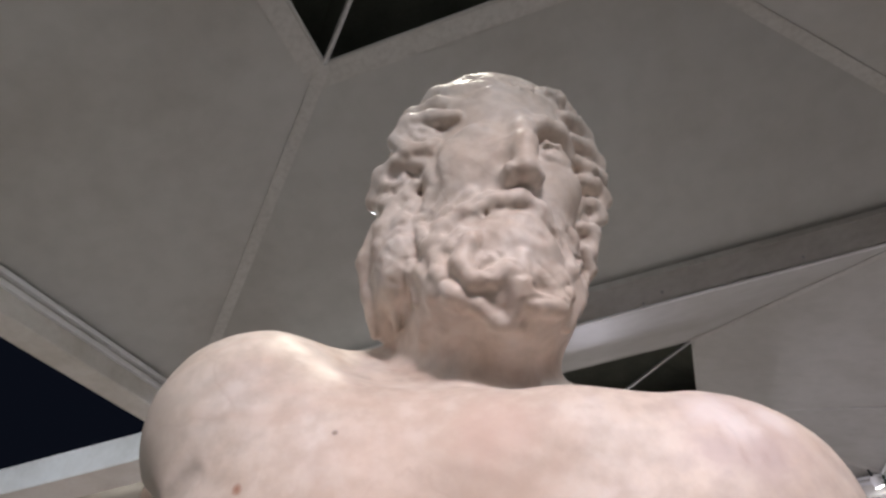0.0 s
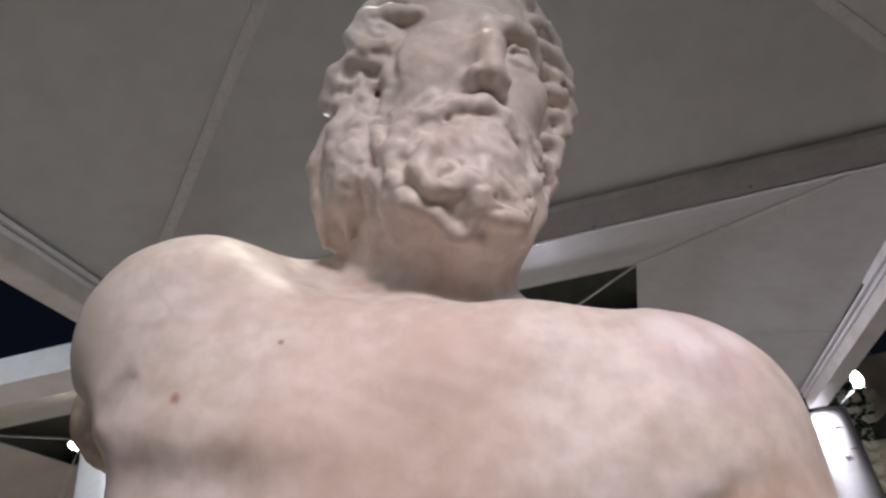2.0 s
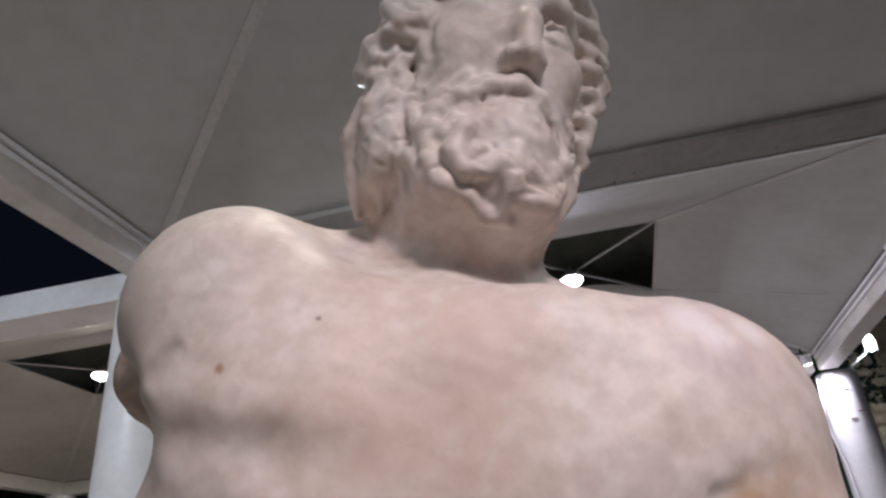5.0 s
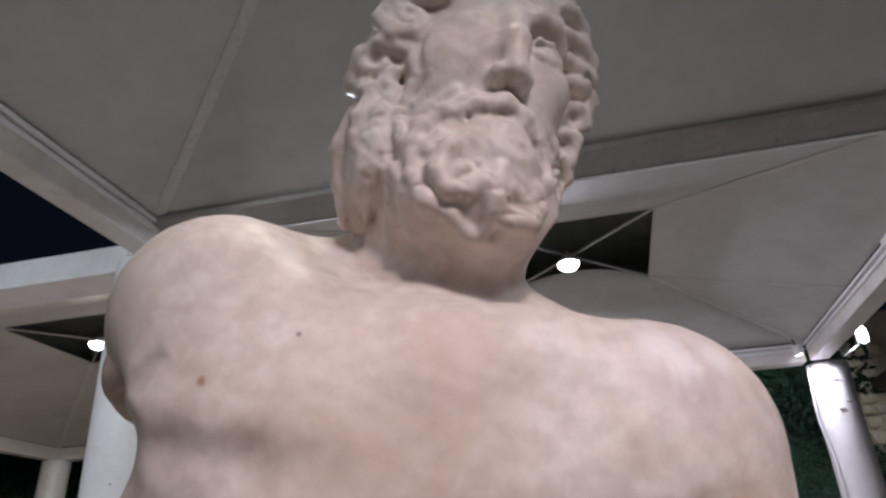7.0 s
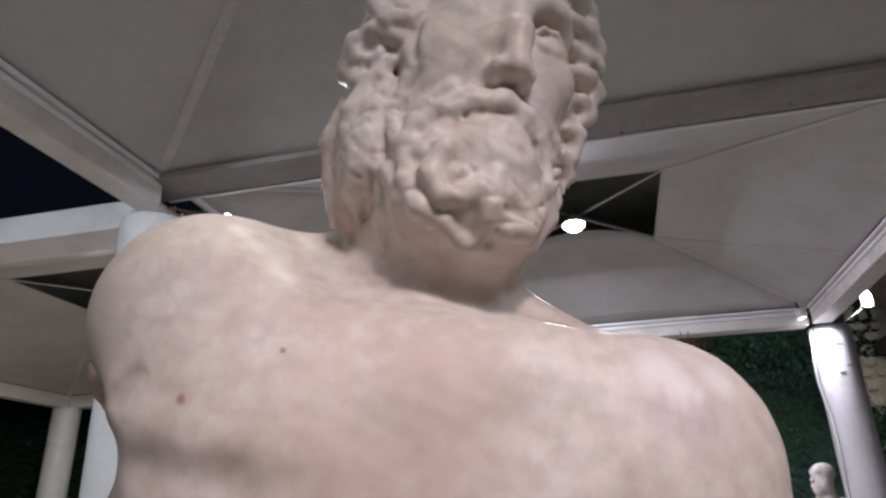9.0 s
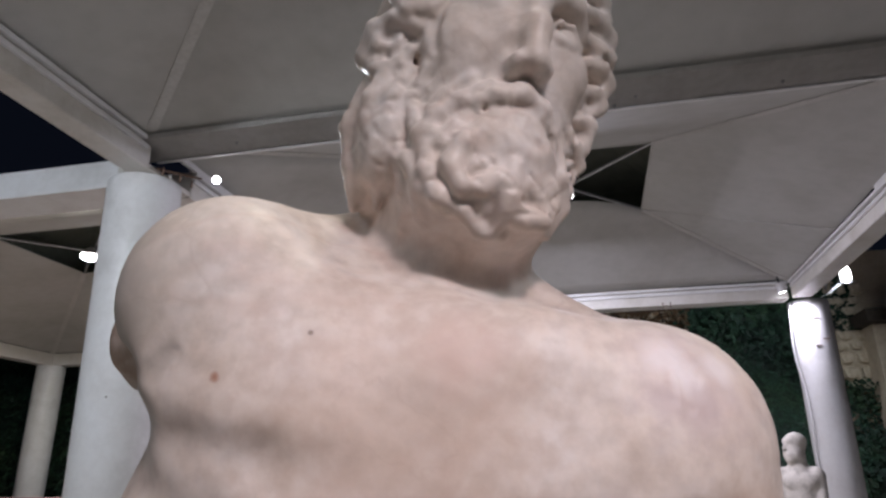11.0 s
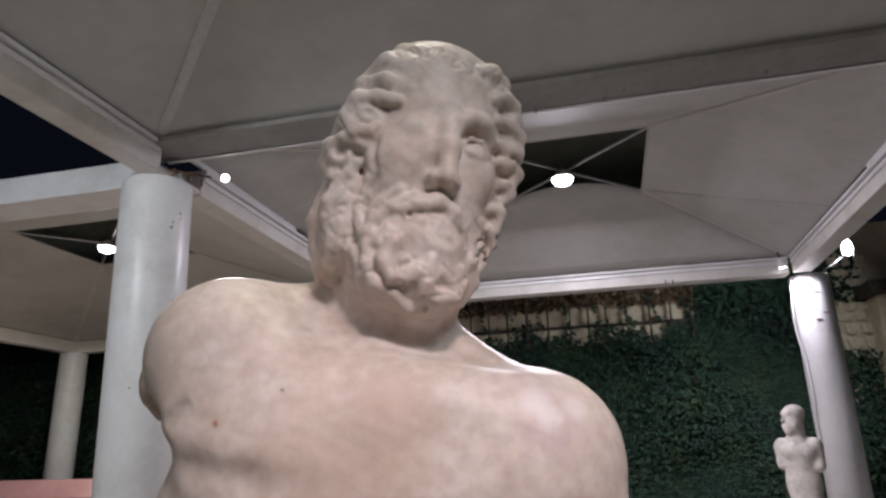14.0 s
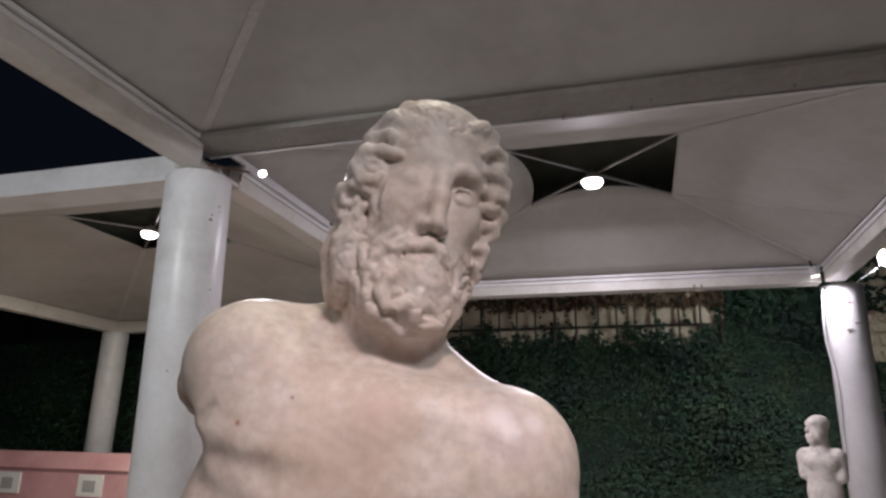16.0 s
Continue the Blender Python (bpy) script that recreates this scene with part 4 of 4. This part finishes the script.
    tress([(0.070, 0.063, 0.000), (0.086, 0.058, 0.008), (0.098, 0.050, 0.002), (0.092, 0.052, -0.008)], (0.006, 0.0085, 0.009, 0.007), 0.003)
    tress([(0.074, 0.062, -0.029), (0.087, 0.056, -0.026), (0.086, 0.052, -0.048)], (0.006, 0.008, 0.006), 0.003)
    tress([(0.076, 0.056, -0.050), (0.086, 0.044, -0.062), (0.082, 0.036, -0.086)], (0.006, 0.007, 0.005), 0.003)
    for x, y, z, a, b in ((0.061, 0.083, 0.116, 0.012, 0.006), (0.073, 0.072, 0.092, 0.012, 0.008), (0.082, 0.074, 0.063, 0.011, 0.004), (0.082, 0.067, 0.017, 0.012, 0.0065), (0.078, 0.066, -0.016, 0.009, 0.006), (0.092, 0.064, 0.040, 0.008, 0.003)):
        fd.ball(H, (x, y, z), (a, 0.012, 0.9 * b), 0.004, True, (0, -14, 0))
    # hair over the brow: a ledge, then locks combed up and back
    tress([(-0.050, 0.084, 0.086), (-0.028, 0.093, 0.096), (0.0, 0.095, 0.104), (0.030, 0.091, 0.104)], (0.005, 0.0055, 0.0055, 0.005), 0.004, 0.0035)
    for i in range(7):
        x = -0.056 + 0.018 * i
        bend = 0.008 * (-1) ** i
        tress([(x, 0.076 - 2.4 * (x + 0.004) ** 2, 0.110), (x + bend, 0.074 - 4 * (x + 0.004) ** 2, 0.130), (x * 0.96 - bend * 0.5, 0.056 - 4 * (x + 0.004) ** 2, 0.146), (x * 0.9, 0.020, 0.154 - 3 * x * x)], (0.010, 0.011, 0.011, 0.010), 0.005)
    for s in (-1, 1):
        for i in range(5):
            y = 0.010 - 0.026 * i
            w = math.sqrt(max(0.05, 1 - ((y + 0.018) / 0.125) ** 2))
            tress([(s * 0.020, y, 0.058 + 0.103 * w), (s * 0.062, y - 0.008, 0.058 + 0.082 * w), (s * 0.090 * w, y - 0.004, 0.105), (s * 0.103 * w, y - 0.012, 0.055), (s * 0.100 * w, y - 0.006, 0.0)], (0.011, 0.012, 0.012, 0.012, 0.010), 0.005)
    # locks at the nape
    for x, y, low in ((-0.070, -0.052, -0.104), (-0.045, -0.080, -0.112), (0.0, -0.092, -0.115), (0.045, -0.082, -0.050)):
        tress([(x, y, 0.0), (x * 1.02, y, low * 0.6), (x * 0.94, y + 0.006, low)], (0.022, 0.018, 0.007), 0.008)
    # chisel lines that follow the locks, laid on the surface as it stands
    rng_h = np.random.default_rng(23)

    def skin(ang, z):
        """Distance of the surface from the head's axis in one direction."""
        r = 0.150
        while r > 0.04:
            p = H @ Vector((r * math.sin(ang), r * math.cos(ang), z))
            at = tuple(min(len(ax) - 1, int(np.searchsorted(ax, v))) for ax, v in zip(fd.ax, p))
            if fd.f[at] < 0:
                return r
            r -= 0.001
        return r

    def chisel(a0, z0, drift, drop, wave, phase, width):
        pts = []
        for j in range(8):
            f = j / 7
            ang = radians(a0 + drift * f + wave * math.sin(phase + 5.5 * f))
            z = z0 - drop * f
            r = skin(ang, z) + 0.0006
            pts.append(Vector((r * math.sin(ang), r * math.cos(ang), z)))
        for j, (p, q) in enumerate(zip(pts, pts[1:])):
            if (p - q).length < 0.02:
                w = width * (0.55 + 0.45 * math.sin(math.pi * (j + 0.5) / 7))
                fd.limb(H, p, q, w, w, 0.0022, True)

    for i in range(30):
        mid = i % 4 == 0
        a0 = rng_h.uniform(-40, 40) if mid else rng_h.choice((-1, 1)) * rng_h.uniform(36, 92)
        z0 = rng_h.uniform(-0.138, -0.108) if mid else rng_h.uniform(-0.115, -0.045)
        chisel(a0, z0, rng_h.uniform(-16, 16), rng_h.uniform(0.018, 0.036), rng_h.uniform(4, 9), rng_h.uniform(0, 6), rng_h.uniform(0.0012, 0.0020))
    for i in range(26):
        side = -1 if i % 2 else 1
        chisel(side * rng_h.uniform(58, 105), rng_h.uniform(-0.02, 0.145), side * rng_h.uniform(6, 26), rng_h.uniform(-0.006, 0.022), rng_h.uniform(2, 5), rng_h.uniform(0, 6), rng_h.uniform(0.0012, 0.0020))
    for i in range(16):
        chisel(-56 + 7.2 * i + rng_h.uniform(-3, 3), rng_h.uniform(0.128, 0.142), rng_h.uniform(-10, 10), rng_h.uniform(0.018, 0.034), rng_h.uniform(2, 5), rng_h.uniform(0, 6), rng_h.uniform(0.0010, 0.0018))
    # hand-worked unevenness of the stone
    s, (x, y, z) = fd.region((0, 0, 1.8), 9)
    fd.f += 0.0005 * np.sin(37 * x + 5 * np.sin(23 * z)) * np.sin(33 * y + 3 * np.sin(29 * x)) * np.sin(41 * z + 4 * np.sin(19 * y)) + 0.0002 * np.sin(160 * x + 3 * np.sin(90 * z)) * np.sin(150 * z + 2 * np.sin(110 * y))
    # chiselled strands in hair and beard, away from the face
    face = H @ Vector((0, 0.105, 0.025))
    worked = np.clip((np.sqrt((x - face.x) ** 2 + (y - face.y) ** 2 + (z - face.z) ** 2) - 0.062) / 0.03, 0, 1) * np.clip((z - 1.985) / 0.02, 0, 1)
    fd.f += 0.0006 * worked * np.sin(105 * x + 3 * np.sin(60 * z + 30 * y)) * np.sin(120 * z + 3 * np.sin(70 * y + 50 * x)) * np.sin(95 * y + 2 * np.sin(80 * x)) + 0.0003 * worked * np.sin(330 * x + 3 * np.sin(120 * z + 60 * y)) * np.sin(210 * z + 4 * np.sin(150 * x + 90 * y)) + 0.0002 * worked * np.sin(520 * x + 300 * y + 4 * np.sin(160 * z))
    # scarred stone on the left shoulder
    scar = np.clip(1.3 - np.sqrt((x - 0.166) ** 2 + (y + 0.064) ** 2 + (z - 1.826) ** 2) / 0.040, 0, 1)
    fd.f += 0.0006 * scar * (np.sin(250 * x + 4 * np.sin(90 * z + 40 * y)) * np.sin(280 * z + 3 * np.sin(190 * x + 60 * y)) + 0.5 * np.sin(310 * x + 5 * np.sin(130 * z)) * np.sin(290 * z + 4 * np.sin(110 * x)))
    fd.plane((0, 0, 1.24), (0, 0, -1))
    ob = new("statue", fd.mesh("statue"))
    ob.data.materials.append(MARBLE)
    return tagged(ob, "polished cream marble torso of a bearded man, arms broken", "statue")


bearded_statue()
pd = thing("pedestal", "pale plastered pedestal under the marble torso", "pedestal")
part("block", box((-0.32, -0.22, 0.0), (0.26, 0.28, 1.20), 0.008), PLINTH, pd)
part("cap", box((-0.35, -0.25, 1.20), (0.29, 0.31, 1.2405), 0.006), PLINTH, pd)


def far_statue(x, y, top):
    fd = Field(steps(-0.36, 0.009, 0.36), steps(-0.26, 0.009, 0.26), steps(-1.35, 0.012, -0.7, 0.0075, 0.03))
    M = Matrix.Rotation(radians(-14), 4, "Z")
    N = Matrix.Rotation(radians(-62), 4, "Z")
    fd.ball(N, (0, 0.01, -0.105), (0.080, 0.098, 0.092), 0.02)
    fd.ball(N, (0, -0.03, -0.165), (0.068, 0.080, 0.100), 0.02)
    fd.ball(N, (0, 0.014, -0.082), (0.086, 0.100, 0.070), 0.015)
    fd.ball(N, (0, -0.075, -0.085), (0.055, 0.034, 0.030), 0.02)
    fd.limb(N, (0, -0.105, -0.11), (0, -0.122, -0.155), 0.010, 0.016, 0.015)
    fd.limb(N, (-0.03, -0.10, -0.20), (0.03, -0.10, -0.20), 0.012, 0.012, 0.02)
    fd.ball(N, (0, -0.068, -0.225), (0.052, 0.045, 0.060), 0.02)
    for s in (-1, 1):
        fd.ball(N, (s * 0.032, -0.120, -0.115), (0.018, 0.016, 0.009), 0.012, True)
        fd.ball(N, (s * 0.06, -0.03, -0.20), (0.022, 0.05, 0.05), 0.02)
    fd.limb(M, (0, 0.015, -0.20), (0.0, 0.02, -0.34), 0.076, 0.082, 0.03)
    fd.ball(M, (0, 0.02, -0.47), (0.155, 0.105, 0.17), 0.05)
    fd.ball(M, (0, 0.02, -0.70), (0.150, 0.098, 0.24), 0.05)
    fd.ball(M, (0.01, 0.02, -0.95), (0.155, 0.11, 0.18), 0.05)
    for s in (-1, 1):
        fd.ball(M, (s * 0.132, 0.015, -0.375), (0.062, 0.07, 0.07), 0.04)
        fd.ball(M, (s * 0.065, -0.055, -0.43), (0.070, 0.035, 0.055), 0.04)
        fd.limb(M, (s * 0.085, 0.02, -1.02), (s * 0.09, 0.0, -1.40), 0.095, 0.08, 0.03)
    fd.limb(M, (0.145, 0.02, -0.39), (0.150, -0.01, -0.56), 0.060, 0.050, 0.03)
    fd.limb(M, (-0.145, 0.03, -0.39), (-0.150, 0.02, -0.54), 0.058, 0.048, 0.03)
    fd.plane((0, 0, -1.33), (0, 0, -1))
    ob = new("statue", fd.mesh("far_statue"))
    ob.location = (x, y, top)
    ob.data.materials.append(MARBLE_FAR)
    tagged(ob, "small weathered pale marble torso of a standing man", "statue")
    p = thing("pedestal", "pale pedestal under the standing statue", "pedestal", place=(x, y, 0))
    part("block", box((-0.28, -0.22, 0), (0.28, 0.22, top - 1.328), 0.008), PLINTH, p)


far_statue(1.85, 6.3, 2.14)
